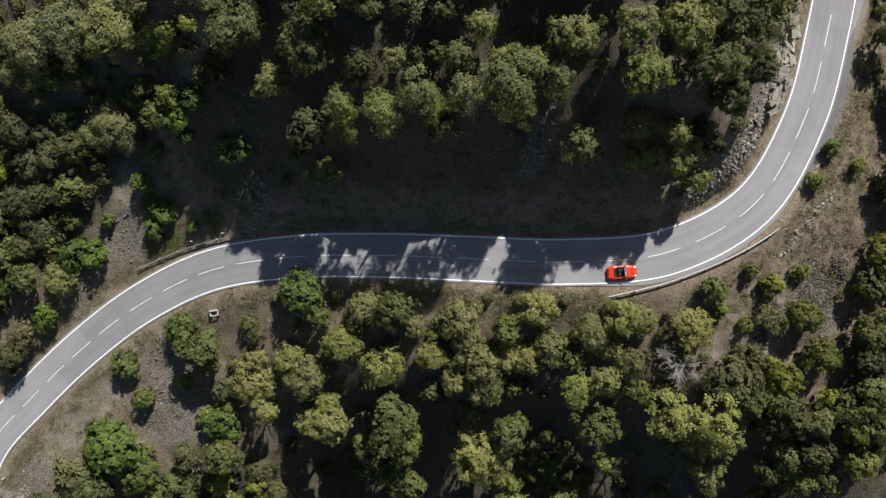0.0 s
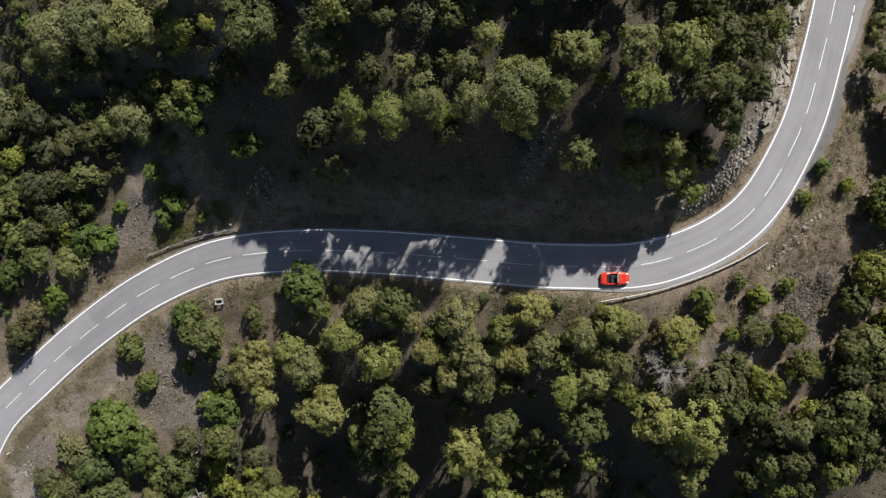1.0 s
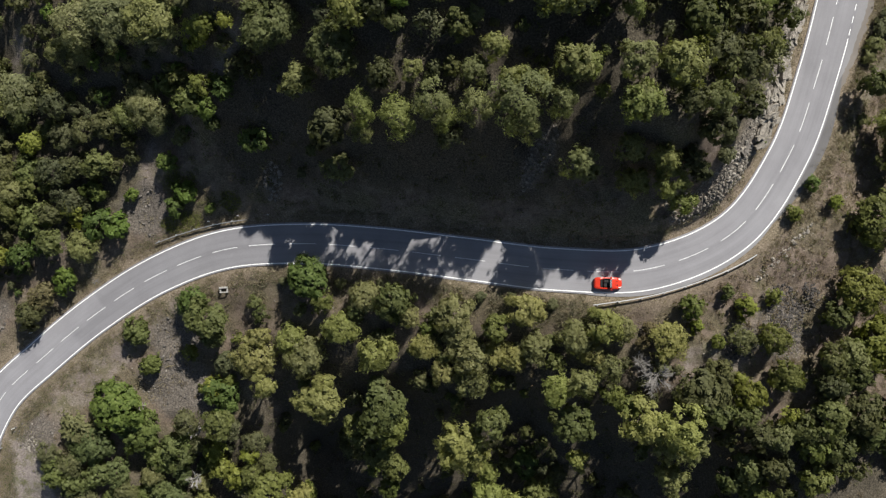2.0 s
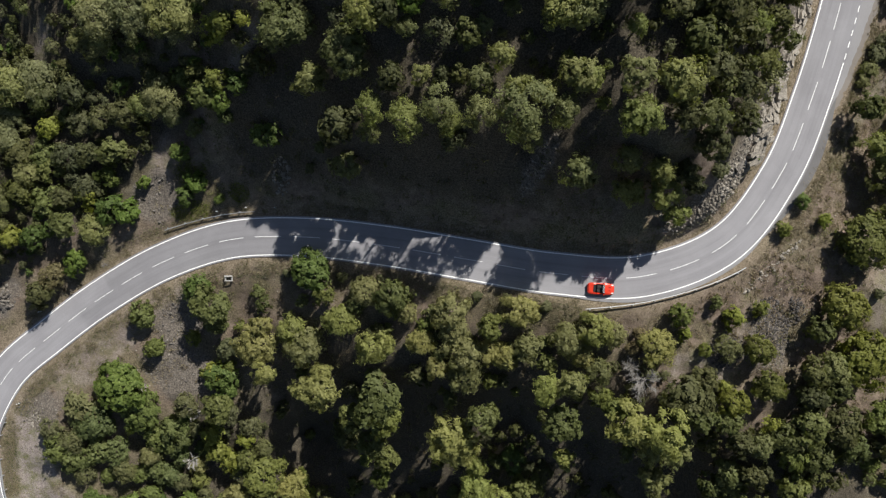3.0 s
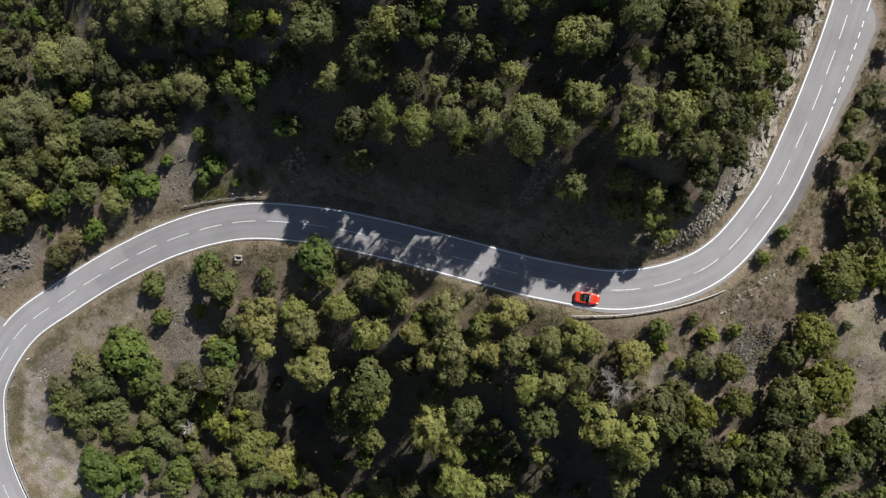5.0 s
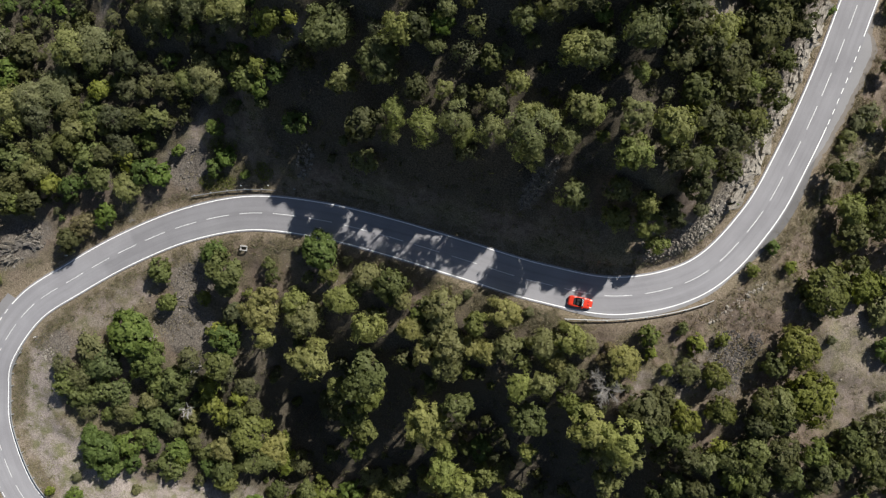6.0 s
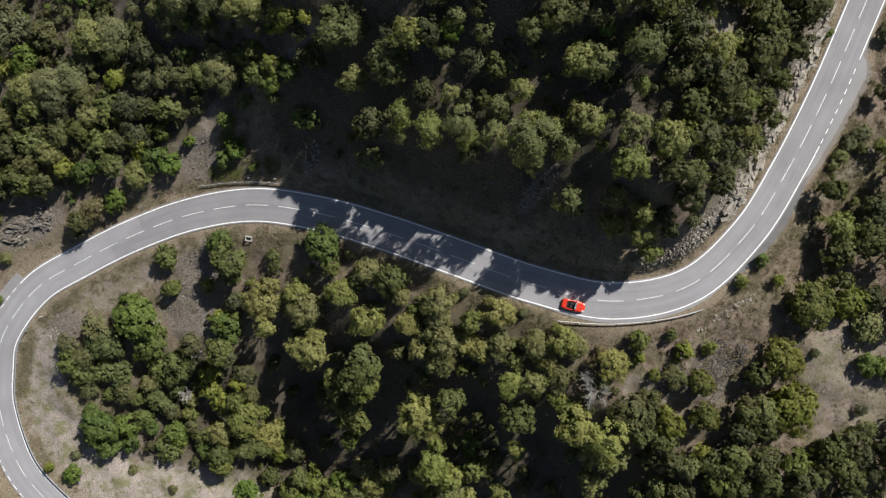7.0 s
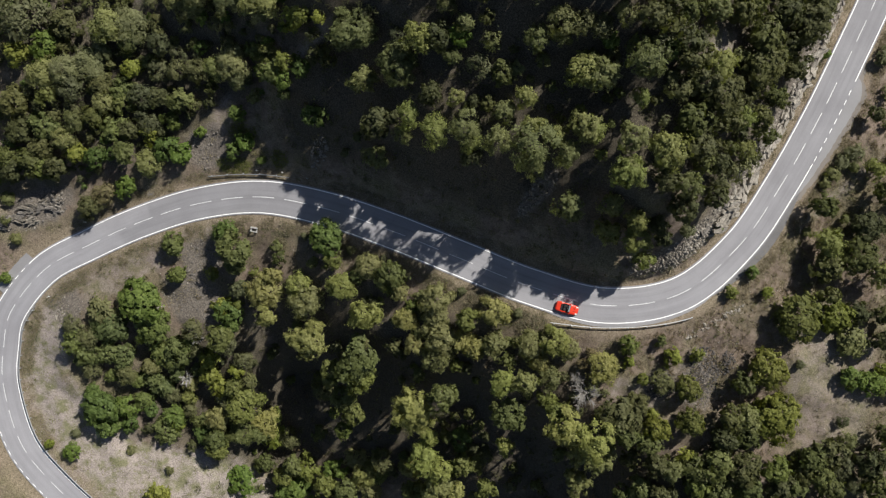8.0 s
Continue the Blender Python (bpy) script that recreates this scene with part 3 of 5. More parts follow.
# ---- trees ----
def crown_mesh(name, seed, mat, lobes, lobe_r, sprays, per, size, spread, tall, stem, spiky=False, low=1.5, uneven=1.0):
    """A crown of radius 1 with an uneven outline: boughs of many sizes, on and in them sprays of small leaves; stem: the height of its lowest leaves."""
    rs = np.random.RandomState(seed)
    waves = [(k, rs.uniform(0, 6.283), uneven * rs.uniform(0.4, 1.2) * w) for k, w in ((1, 0.1), (2, 0.13), (3, 0.11), (5, 0.07))]
    outline = lambda a: 1 + sum(w * np.cos(k * a + ph) for k, ph, w in waves)
    i = np.arange(lobes)
    h = np.clip(1 - low * (i + 0.5) / lobes + rs.uniform(-0.16, 0.16, lobes), -0.9, 0.97)
    a = i * 2.39996 + rs.uniform(-0.9, 0.9, lobes)
    rr = lobe_r * rs.choice([0.5, 0.7, 0.9, 1.15, 1.45], lobes) * rs.uniform(0.85, 1.15, lobes)
    f = (rs.uniform(0.6, 1.06, lobes) - 0.45 * (rr - lobe_r * 0.6)) * outline(a)
    flat = np.sqrt(1 - h * h)
    cs = np.stack((np.cos(a) * flat * f, np.sin(a) * flat * f, h * f * tall), 1)
    many = sprays * 4
    pick = rs.choice(lobes, many, p=rr ** 2 / (rr ** 2).sum())
    d = rs.normal(size=(many, 3))
    d /= np.linalg.norm(d, axis=1)[:, None]
    p = cs[pick] + d * (rr[pick] * np.clip(rs.normal(0.88, 0.24, many), 0.25, 1.5))[:, None] * np.array((1, 1, 0.8))
    inside = np.linalg.norm(p[:, None] - cs[None], axis=2) < 0.5 * rr[None]
    inside[np.arange(many), pick] = False
    outward = (d * (p / np.array((1, 1, tall)))).sum(1)
    keep = np.where(~inside.any(1) & (outward > -0.15))[0][:sprays]
    p, d = np.repeat(p[keep], per, 0), np.repeat(d[keep], per, 0)
    n = len(p)
    loose = np.repeat(rs.uniform(0.5, 1.7, len(keep)), per)[:, None]
    p = p + rs.normal(size=(n, 3)) * spread * loose
    p[:, :2] /= np.percentile(np.linalg.norm(p[:, :2], axis=1), 96)
    p[:, 2] += stem - np.percentile(p[:, 2], 0.5)
    whole = (p - np.array((0, 0, stem + tall * 0.75))) / np.array((1, 1, tall))
    nrm = 0.55 * d + 0.85 * whole + np.repeat(rs.normal(size=(len(keep), 3)), per, 0) * 0.35 + rs.normal(size=(n, 3)) * 0.16 + np.array((0, 0, 0.3))
    nrm /= np.linalg.norm(nrm, axis=1)[:, None]
    t1 = (d if spiky else 0.3 * d) + rs.normal(size=(n, 3)) * (0.6 if spiky else 1.0) + np.array((0, 0, 0.15))
    t1 -= nrm * (t1 * nrm).sum(1)[:, None]
    t1 /= np.linalg.norm(t1, axis=1)[:, None]
    t2 = np.cross(nrm, t1)
    b1 = size * rs.uniform(0.55, 1.5, n)[:, None]
    b2 = b1 * rs.uniform(0.5, 0.8, n)[:, None] * (0.6 if spiky else 1)
    verts = np.stack((p + t1 * b1, p - t1 * b1 * 0.7 + t2 * b2, p - t1 * b1 * 0.7 - t2 * b2), 1).reshape(-1, 3)
    return sheet(name, verts, np.arange(n * 3).reshape(-1, 3), mat)


def trunk_mesh(name, seed, stem, tall, mat, thick=0.085, limbs=6):
    rs = random.Random(seed)
    top = stem + tall * 0.9
    lean = (rs.uniform(-0.1, 0.1), rs.uniform(-0.1, 0.1))
    axis_at = lambda u: (lean[0] * u * u, lean[1] * u * u, -0.35 + (top + 0.35) * u)
    pieces = [tube([axis_at(u) for u in (0, 0.14, 0.35, 0.6, 0.82, 1)], [thick * q for q in (1.5, 1.05, 0.9, 0.7, 0.42, 0.15)])]
    for i in range(limbs):
        u = rs.uniform(0.45, 0.85)
        a, r = i * 2.4 + rs.uniform(-0.4, 0.4), rs.uniform(0.45, 0.8)
        p = Vector(axis_at(u))
        q = p + Vector((math.cos(a) * r, math.sin(a) * r, rs.uniform(0.1, 0.4)))
        m = (p + q) / 2 + Vector((0, 0, -0.06))
        pieces.append(tube([p, m, q], [thick * 0.42, thick * 0.28, thick * 0.08], 5))
    verts, faces = joined(pieces)
    # each limb grows out of the trunk
    stem_count, start = len(pieces[0][0]), len(pieces[0][0])
    for limb, _f in pieces[1:]:
        near = min(range(stem_count), key=lambda j: (Vector(verts[j]) - Vector(verts[start])).length)
        faces.append((near, start, start + 1))
        start += len(limb)
    return sheet(name, verts, faces, mat)


patterns = []


def tree_kind(name, mat, seeds, stem, label, category, group, limbs=6, **kw):
    """Some different trees of one kind, of crown radius 1, to be copied."""
    made = []
    for s in seeds:
        root = tagged(new(name), label, category, group)
        patterns.append(root)
        crown = crown_mesh("crown", s, mat, stem=stem, **kw)
        part("trunk", trunk_mesh("trunk", s, stem, kw["tall"], BARK, limbs=limbs), BARK, root)
        part("crown", crown, mat, root)
        made.append(root)
    return made


used = set()


def plant(kind, rows, seed, label=""):
    """A tree at every row (x, y, crown radius), turned and stretched by chance."""
    rs = random.Random(seed)
    feet = [(x * (1 + float(drop(x, y)) / 118), y * (1 + float(drop(x, y)) / 118), r) for x, y, r in rows]
    zs, _ = ground([r[0] for r in feet], [r[1] for r in feet])
    for (x, y, r), z in zip(feet, zs):
        r *= 1.1 if r > 1.6 else 1.0
        pool = small_oaks if kind is oaks and r < 2.05 else kind
        if r > 3.3 and kind in (low_oaks, dark_oaks, pines):
            pool = [great_low_oaks, great_dark_oaks, great_pines][(low_oaks, dark_oaks, pines).index(kind)]
        src = pool[rs.randrange(len(pool))]
        m = pose(x, y, float(z) - 0.02, rs.uniform(-4, 4), rs.uniform(-4, 4), rs.uniform(0, 360)) @ Matrix.Diagonal((r, r * rs.uniform(0.92, 1.08), r * min(1.05, 0.35 + 1.75 / r) * rs.uniform(0.88, 1.12), 1))
        if src.name not in used:
            used.add(src.name)
            src.matrix_basis = m
            if label:
                tagged(src, label)
        else:
            ob = copy_thing(src, m)
            ob.matrix_basis = m
            if label:
                tagged(ob, label)


pines = tree_kind("pine_tree", PINE, (11, 12, 13, 14, 15), 0.95, "olive-green pine with a broad clumped crown on the slope", "tree", "hillside pines",
                  lobes=70, lobe_r=0.21, sprays=440, per=12, size=0.075, spread=0.055, tall=0.9, spiky=True)
airy_pines = tree_kind("airy_pine", PINE, (261, 262, 263, 264), 1.5, "olive pine with a thin open crown above the road", "tree", "hillside pines",
                       lobes=64, lobe_r=0.17, sprays=330, per=11, size=0.062, spread=0.075, tall=0.95, spiky=True, uneven=1.3)
great_pines = tree_kind("great_pine", PINE, (111, 112), 0.9, "large olive-green pine with a broad clumped crown", "tree", "hillside pines",
                        lobes=120, lobe_r=0.16, sprays=900, per=13, size=0.055, spread=0.04, tall=0.9, spiky=True)
great_dark_oaks = tree_kind("great_holm_oak", DARKOAK, (128, 129), 0.8, "large dark olive holm oak with a broad dense crown", "tree", "hillside oaks",
                            lobes=110, lobe_r=0.17, sprays=900, per=13, size=0.05, spread=0.038, tall=0.9)
bushy_pines = tree_kind("young_pine", YELLOWPINE, (211, 212, 213, 214, 215), 0.3, "light olive bushy pine with a feathery uneven crown", "tree", "south slope pines",
                        lobes=64, lobe_r=0.22, sprays=450, per=12, size=0.073, spread=0.06, tall=0.85, spiky=True, uneven=1.2)
golden_oaks = tree_kind("golden_oak", GOLDOAK, (221, 222, 223), 0.35, "golden-green oak with a dense round crown in open ground", "tree", "east slope oaks",
                        lobes=90, lobe_r=0.18, sprays=720, per=13, size=0.055, spread=0.04, tall=0.95, uneven=0.6)
low_pines = tree_kind("low_pine", GREYPINE, (16, 17, 18), 0.4, "spreading olive-green pine with grey twigs", "tree", "hillside pines",
                      lobes=70, lobe_r=0.2, sprays=450, per=13, size=0.062, spread=0.075, tall=0.65, spiky=True)
oaks = tree_kind("oak_tree", OAK, (21, 22, 23, 24, 25), 0.8, "dark green oak with a dense rounded crown", "tree", "hillside oaks",
                 lobes=60, lobe_r=0.22, sprays=440, per=12, size=0.07, spread=0.05, tall=0.9)
dark_oaks = tree_kind("holm_oak", DARKOAK, (121, 122, 123, 124), 0.8, "dark olive holm oak with a dense rounded crown", "tree", "hillside oaks",
                      lobes=60, lobe_r=0.22, sprays=330, per=12, size=0.078, spread=0.05, tall=0.9)
small_oaks = tree_kind("oak_sapling", OAK, (26, 27, 28, 29), 0.45, "small dark green oak with an uneven crown", "tree", "young oaks",
                       limbs=2, lobes=34, lobe_r=0.27, sprays=220, per=11, size=0.088, spread=0.065, tall=0.8)
green_bushes = tree_kind("green_bush", GREEN, (31, 32, 33), 0.15, "fresh green leafy bush on dry ground", "bush", "green bushes",
                         lobes=36, lobe_r=0.26, sprays=230, per=11, size=0.084, spread=0.065, tall=0.62)
grey_bushes = tree_kind("grey_bush", GREYLEAF, (41, 42, 43), 0.4, "grey-green thin-leaved bush among the trees", "bush", "grey bushes",
                        lobes=36, lobe_r=0.24, sprays=230, per=11, size=0.086, spread=0.08, tall=0.75, spiky=True)
yellow_bushes = tree_kind("yellow_bush", YELLOW, (51, 52, 53), 0.2, "small yellow-green bush on open ground", "bush", "yellow bushes",
                          lobes=20, lobe_r=0.34, sprays=110, per=14, size=0.1, spread=0.1, tall=0.75)
scrub = tree_kind("scrub_bush", SCRUBLEAF, (61, 62, 63), 0.15, "low dull olive scrub bush beside the road", "bush", "scrub",
                  lobes=26, lobe_r=0.28, sprays=120, per=14, size=0.1, spread=0.1, tall=0.5)
dry_bushes = tree_kind("dry_bush", BRUSH, (64, 65), 0.15, "dry reddish-brown twiggy bush", "bush", "dry bushes",
                       lobes=26, lobe_r=0.28, sprays=170, per=14, size=0.075, spread=0.1, tall=0.55, spiky=True)
heath_oaks = tree_kind("heath_oak", DULLOAK, (231, 232, 233, 234), 0.25, "dull olive shrubby oak with a ragged crown", "tree", "heath oaks",
                       lobes=60, lobe_r=0.2, sprays=330, per=12, size=0.075, spread=0.075, tall=0.75, uneven=1.4)
tall_pines = tree_kind("tall_pine", LIGHTPINE, (241, 242, 243, 244), 1.9, "tall olive pine with a feathery crown and bare trunk", "tree", "lower wood",
                       lobes=70, lobe_r=0.21, sprays=460, per=12, size=0.075, spread=0.058, tall=0.9, spiky=True, uneven=1.3)
tall_oaks = tree_kind("tall_oak", OAK, (245, 246, 247, 248), 1.7, "tall green oak with a clumped crown", "tree", "lower wood",
                      lobes=62, lobe_r=0.22, sprays=440, per=12, size=0.072, spread=0.05, tall=0.9, uneven=1.3)
great_low_oaks = tree_kind("broad_oak", LOWOAK, (255, 256), 0.1, "broad green oak with leaves down to the ground", "tree", "hairpin oaks",
                           lobes=120, lobe_r=0.16, sprays=900, per=13, size=0.05, spread=0.036, tall=0.74, low=1.4, uneven=0.9)
low_oaks = tree_kind("low_oak", LOWOAK, (251, 252, 253, 254), 0.1, "green shrubby oak with leaves down to the ground", "tree", "hairpin oaks",
                     lobes=66, lobe_r=0.2, sprays=440, per=12, size=0.07, spread=0.052, tall=0.72, low=1.35, uneven=1.2)
roadside_oaks = tree_kind("roadside_oak", GREEN, (257,), 0.35, "dense green oak close beside the road", "tree", "hairpin oaks",
                          lobes=100, lobe_r=0.17, sprays=850, per=13, size=0.055, spread=0.038, tall=0.85, uneven=0.9)
# plainer ones for the thickets
wild_oaks = tree_kind("wild_oak", OAK, (91, 92, 93, 94), 0.4, "dark green young oak in the thicket", "tree", "thicket", limbs=2,
                      lobes=26, lobe_r=0.28, sprays=80, per=8, size=0.13, spread=0.1, tall=0.7)
wild_dark = tree_kind("wild_holm_oak", DARKOAK, (191, 192, 193, 194), 0.4, "dark olive young holm oak in the thicket", "tree", "thicket", limbs=2,
                      lobes=30, lobe_r=0.26, sprays=88, per=8, size=0.12, spread=0.09, tall=0.85)
wild_dull = tree_kind("heath_shrub", DULLOAK, (195, 196, 197), 0.2, "dull olive shrub on the open heath", "bush", "thicket", limbs=2,
                      lobes=28, lobe_r=0.24, sprays=90, per=8, size=0.115, spread=0.12, tall=0.65, uneven=1.4)
wild_fresh = tree_kind("wild_green_bush", GREEN, (198, 199, 200), 0.2, "fresh green bush in the thicket", "bush", "thicket", limbs=2,
                       lobes=28, lobe_r=0.25, sprays=90, per=8, size=0.115, spread=0.1, tall=0.65, uneven=1.3)
wild_grey = tree_kind("wild_grey_bush", GREYLEAF, (95, 96, 97), 0.3, "grey-green bush in the thicket", "bush", "thicket", limbs=2,
                      lobes=26, lobe_r=0.26, sprays=80, per=8, size=0.12, spread=0.11, tall=0.7, spiky=True)
wild_olive = tree_kind("wild_olive_bush", SCRUBLEAF, (98, 99, 100), 0.25, "dull olive bush in the thicket", "bush", "thicket", limbs=2,
                       lobes=26, lobe_r=0.26, sprays=80, per=8, size=0.12, spread=0.1, tall=0.65)


def taller(rows):
    """The feet of tall trees, whose crowns are known at about the height of common ones."""
    return [(x * (1 - 0.009 * r), y * (1 - 0.009 * r), r) for x, y, r in rows]


# where the trees stand: x, y, crown radius
GREY_BUSHES_A = [
    (-85.6, 13.1, 4.4), (-65.9, 15.6, 2.2), (-60.2, 16.6, 1.9), (-57.3, 16.4, 1.3), (-74.2, 3.4, 2.4), (-59.5, 12.3, 2.0), (-56.0, 13.3, 1.9), (-61.5, 6.7, 2.2),
    (-72.4, -2.1, 2.0), (-59.0, 2.3, 1.8), (-56.0, 23.2, 2.1), (-50.5, 22.9, 1.5), (-11.6, 34.3, 1.6), (4.1, 28.9, 0.7),
    (-22.1, 9.5, 0.9), (5.6, 36.6, 2.4), (8.2, 37.6, 1.8), (6.1, 35.3, 1.8), (4.9, 31.8, 1.3), (-0.5, 15.1, 1.8), (11.2, 38.0, 1.8), (13.5, 40.3, 1.7),
    (25.8, 34.5, 2.0), (-63.2, -39.9, 1.9), (-40.3, -32.7, 2.1), (-59.5, -41.4, 2.4), (-15.4, -47.1, 2.2), (-12.1, -35.2, 2.4), (27.1, -16.6, 2.2), (21.6, -35.9, 1.8),
]
GREY_BUSHES_B = [
    (3.9, -43.9, 2.4), (46.4, -10.3, 2.0), (85.0, -9.1, 1.8), (86.0, -14.1, 2.3), (89.8, -16.1, 2.0), (-57.2, -47.7, 1.8), (-50.7, -46.1, 2.2), (-33.7, -33.7, 2.1),
    (-38.9, -36.7, 1.6), (-36.9, -49.8, 1.5), (-41.3, -48.0, 1.8), (-29.1, -35.4, 1.9), (-27.0, -39.3, 1.9), (-29.6, -46.2, 1.5), (82.8, -5.8, 1.2),
]
OAKS_WEST = [
    (-78.3, 14.3, 2.7), (-78.7, 0.7, 1.8), (-84.7, -2.2, 2.8), (-62.2, 13.3, 1.5), (-52.9, 14.2, 2.2), (-53.8, 8.3, 2.2), (-58.7, 7.7, 2.2), (-65.4, 6.7, 2.2),
    (-69.3, 5.9, 2.2), (-64.7, 4.2, 2.0), (-69.0, -0.0, 2.0), (-65.3, -0.7, 2.5), (-62.8, -0.1, 2.0), (-55.4, 4.5, 1.8), (-82.4, -7.0, 2.8), (-78.2, -4.7, 2.7),
    (-77.7, -9.0, 2.5), (-62.0, -4.5, 2.0), (-84.0, -12.6, 2.1), (-42.9, 21.2, 1.9), (-39.4, 20.9, 1.9), (-76.9, -12.6, 2.1), (-66.2, -16.6, 2.3),
]
GREEN_BUSHES_WEST = [
    (-81.7, 9.4, 2.6), (-67.4, -7.0, 1.8), (-55.2, -0.8, 2.3), (-52.6, -0.8, 2.1), (-75.0, -11.0, 1.6), (-41.2, 5.4, 1.7), (-43.0, 2.9, 1.5),
    (-50.0, 4.2, 1.1), (-43.9, 9.9, 1.6), (-60.6, -10.3, 1.9), (-79.3, -36.0, 1.2),
]
YELLOW_BUSHES = [
    (-85.6, 6.4, 2.2), (-64.7, 10.7, 1.8), (-58.8, 0.4, 1.8), (-71.2, -7.6, 2.1), (-78.1, -12.4, 1.6), (-36.5, 26.9, 2.0), (-36.0, 20.2, 1.7), (-34.7, 27.5, 1.7),
    (-31.5, 27.8, 1.2), (-40.1, -20.6, 1.4), (-38.2, -26.8, 0.9), (-18.7, -47.8, 2.7), (-19.9, -44.2, 1.7), (-37.0, -68.4, 2.7), (-61.2, -65.4, 1.0), (-10.1, -52.0, 2.7),
    (39.5, -8.7, 1.2), (46.3, -5.2, 1.8), (50.8, -3.2, 1.3), (43.0, -10.7, 1.3), (47.2, -16.5, 1.3), (86.1, 6.0, 1.6), (56.5, -22.1, 1.8), (-33.6, -25.0, 1.2),
    (-35.1, -40.5, 2.1), (-32.6, -42.6, 2.0), (-35.6, -37.6, 1.9), (-36.2, -26.3, 1.7), (-38.5, -53.6, 1.6), (-29.9, -37.7, 1.7), (58.5, 11.8, 1.2), (52.2, 9.4, 1.3),
]
LOW_PINES_WEST = [
    (-70.0, 16.4, 3.4), (-66.1, 18.3, 3.2), (-79.9, 4.3, 3.1), (-76.2, 6.5, 2.6), (-72.5, 8.8, 3.1), (-71.0, 12.0, 1.8), (-67.9, 3.3, 2.0), (-73.5, -5.5, 2.0),
    (-57.4, -4.4, 2.3), (-46.7, 17.9, 3.1), (-49.7, 16.1, 2.2), (-45.3, 15.5, 2.0),
    (-54.6, 27.2, 3.0), (-49.9, 29.0, 3.0), (-43.3, 29.0, 3.5), (-49.4, 26.7, 2.5), (-43.8, 26.9, 2.3), (-55.0, 24.2, 1.9), (-58.5, 24.0, 1.7),
]
OAKS_NORTH = [
    (-11.2, 29.5, 2.1), (-9.7, 21.4, 1.8), (-3.0, 22.6, 1.3), (-0.3, 27.9, 1.8), (-0.9, 23.2, 1.3), (-16.7, 15.2, 2.8), (-1.4, 19.5, 1.1),
]
GREEN_BUSHES_NORTH = [
    (-37.4, 3.2, 0.9), (-35.6, 17.2, 1.6), (-33.4, 20.2, 1.7), (-41.4, 18.2, 1.4), (-8.4, 31.3, 1.7), (-29.2, 13.6, 2.0), (13.1, 37.2, 1.6),
]
PINES_NORTH = [
    (-25.5, 27.2, 3.7), (-16.5, 24.5, 3.1), (-21.6, 21.1, 2.3), (-13.9, 28.8, 2.3), (-8.3, 32.8, 1.5), (-8.5, 28.0, 1.5), (-5.7, 22.3, 1.5), (1.4, 29.1, 1.3),
    (2.3, 22.9, 1.8), (4.2, 25.6, 1.7), (-12.2, 17.7, 2.1), (-12.3, 15.2, 1.7), (-16.5, 10.1, 2.1), (-20.3, 12.6, 0.9), (-7.0, 16.6, 2.7), (-2.5, 17.9, 2.6),
    (-0.8, 16.8, 1.7), (2.5, 18.1, 2.2), (7.8, 19.1, 3.6), (7.2, 21.7, 1.9), (11.2, 21.9, 1.9), (13.8, 20.2, 2.3), (11.3, 31.9, 2.7), (2.7, 33.3, 2.0),
    (13.7, 32.1, 2.7), (9.4, 16.7, 2.2),
]
PINES_NORTH_EAST = [
    (14.7, 24.4, 2.3), (19.1, 35.3, 2.8), (21.1, 31.2, 1.6), (22.1, 24.9, 2.2), (27.2, 25.2, 2.9), (16.0, 24.3, 1.9), (26.2, 46.4, 1.8), (30.3, 39.4, 2.4),
    (26.6, 44.0, 1.4), (39.1, 35.7, 1.9), (42.1, 31.9, 1.8), (22.8, 20.9, 1.9), (17.6, 12.8, 2.4), (22.9, 19.5, 2.5), (23.8, 15.4, 2.0), (25.7, 11.4, 2.2),
    (28.4, 14.7, 1.8), (31.0, 12.2, 2.6), (34.0, 9.4, 1.7), (33.2, 21.5, 2.1),
]
OAKS_NORTH_EAST = [
    (17.2, 41.0, 1.9), (22.4, 44.1, 1.8), (25.4, 38.2, 1.8), (31.0, 48.7, 2.2), (33.3, 51.0, 1.9), (37.1, 48.0, 2.7), (38.7, 44.1, 3.6), (39.3, 53.8, 2.5),
    (44.8, 55.1, 3.2), (47.1, 60.0, 1.8), (28.9, 36.2, 2.0), (33.4, 36.6, 3.0), (29.8, 30.8, 2.6), (42.4, 37.0, 2.2), (43.8, 41.9, 1.8), (45.6, 47.4, 1.6),
    (32.7, 28.0, 2.4), (39.3, 40.6, 1.6), (37.8, 27.4, 2.0), (29.5, 21.0, 1.9), (34.4, 18.7, 2.2), (32.8, 15.1, 1.8), (40.5, 23.0, 1.9), (35.1, 13.7, 1.6),
]
GREEN_BUSHES_NORTH_EAST = [
    (22.4, 39.0, 1.4), (53.0, 55.5, 1.1), (45.3, 19.6, 0.9),
]
SCRUB = [
    (64.2, 40.5, 1.7), (63.0, 38.3, 1.5), (62.2, 35.9, 1.4), (65.4, 38.6, 1.2), (63.3, 58.7, 1.7), (-82.5, -20.5, 1.4), (-79.0, -27.5, 1.2), (-58.4, -35.5, 2.8), (-34.0, -21.6, 1.9), (38.8, 16.4, 1.3), (61.6, 33.9, 1.1),
    (61.8, 24.7, 1.0), (-45.9, -62.2, 1.0), (-37.0, -63.5, 1.0), (19.2, -35.2, 1.6), (-57.2, -61.8, 1.0), (69.8, 1.5, 0.9), (77.2, 8.6, 2.8), (-24.8, -7.4, 0.8), (-15.6, -6.8, 0.9), (-9.2, -6.3, 0.7), (6.4, -6.9, 0.9), (17.4, -7.2, 0.9), (11.2, -6.5, 0.7),
]
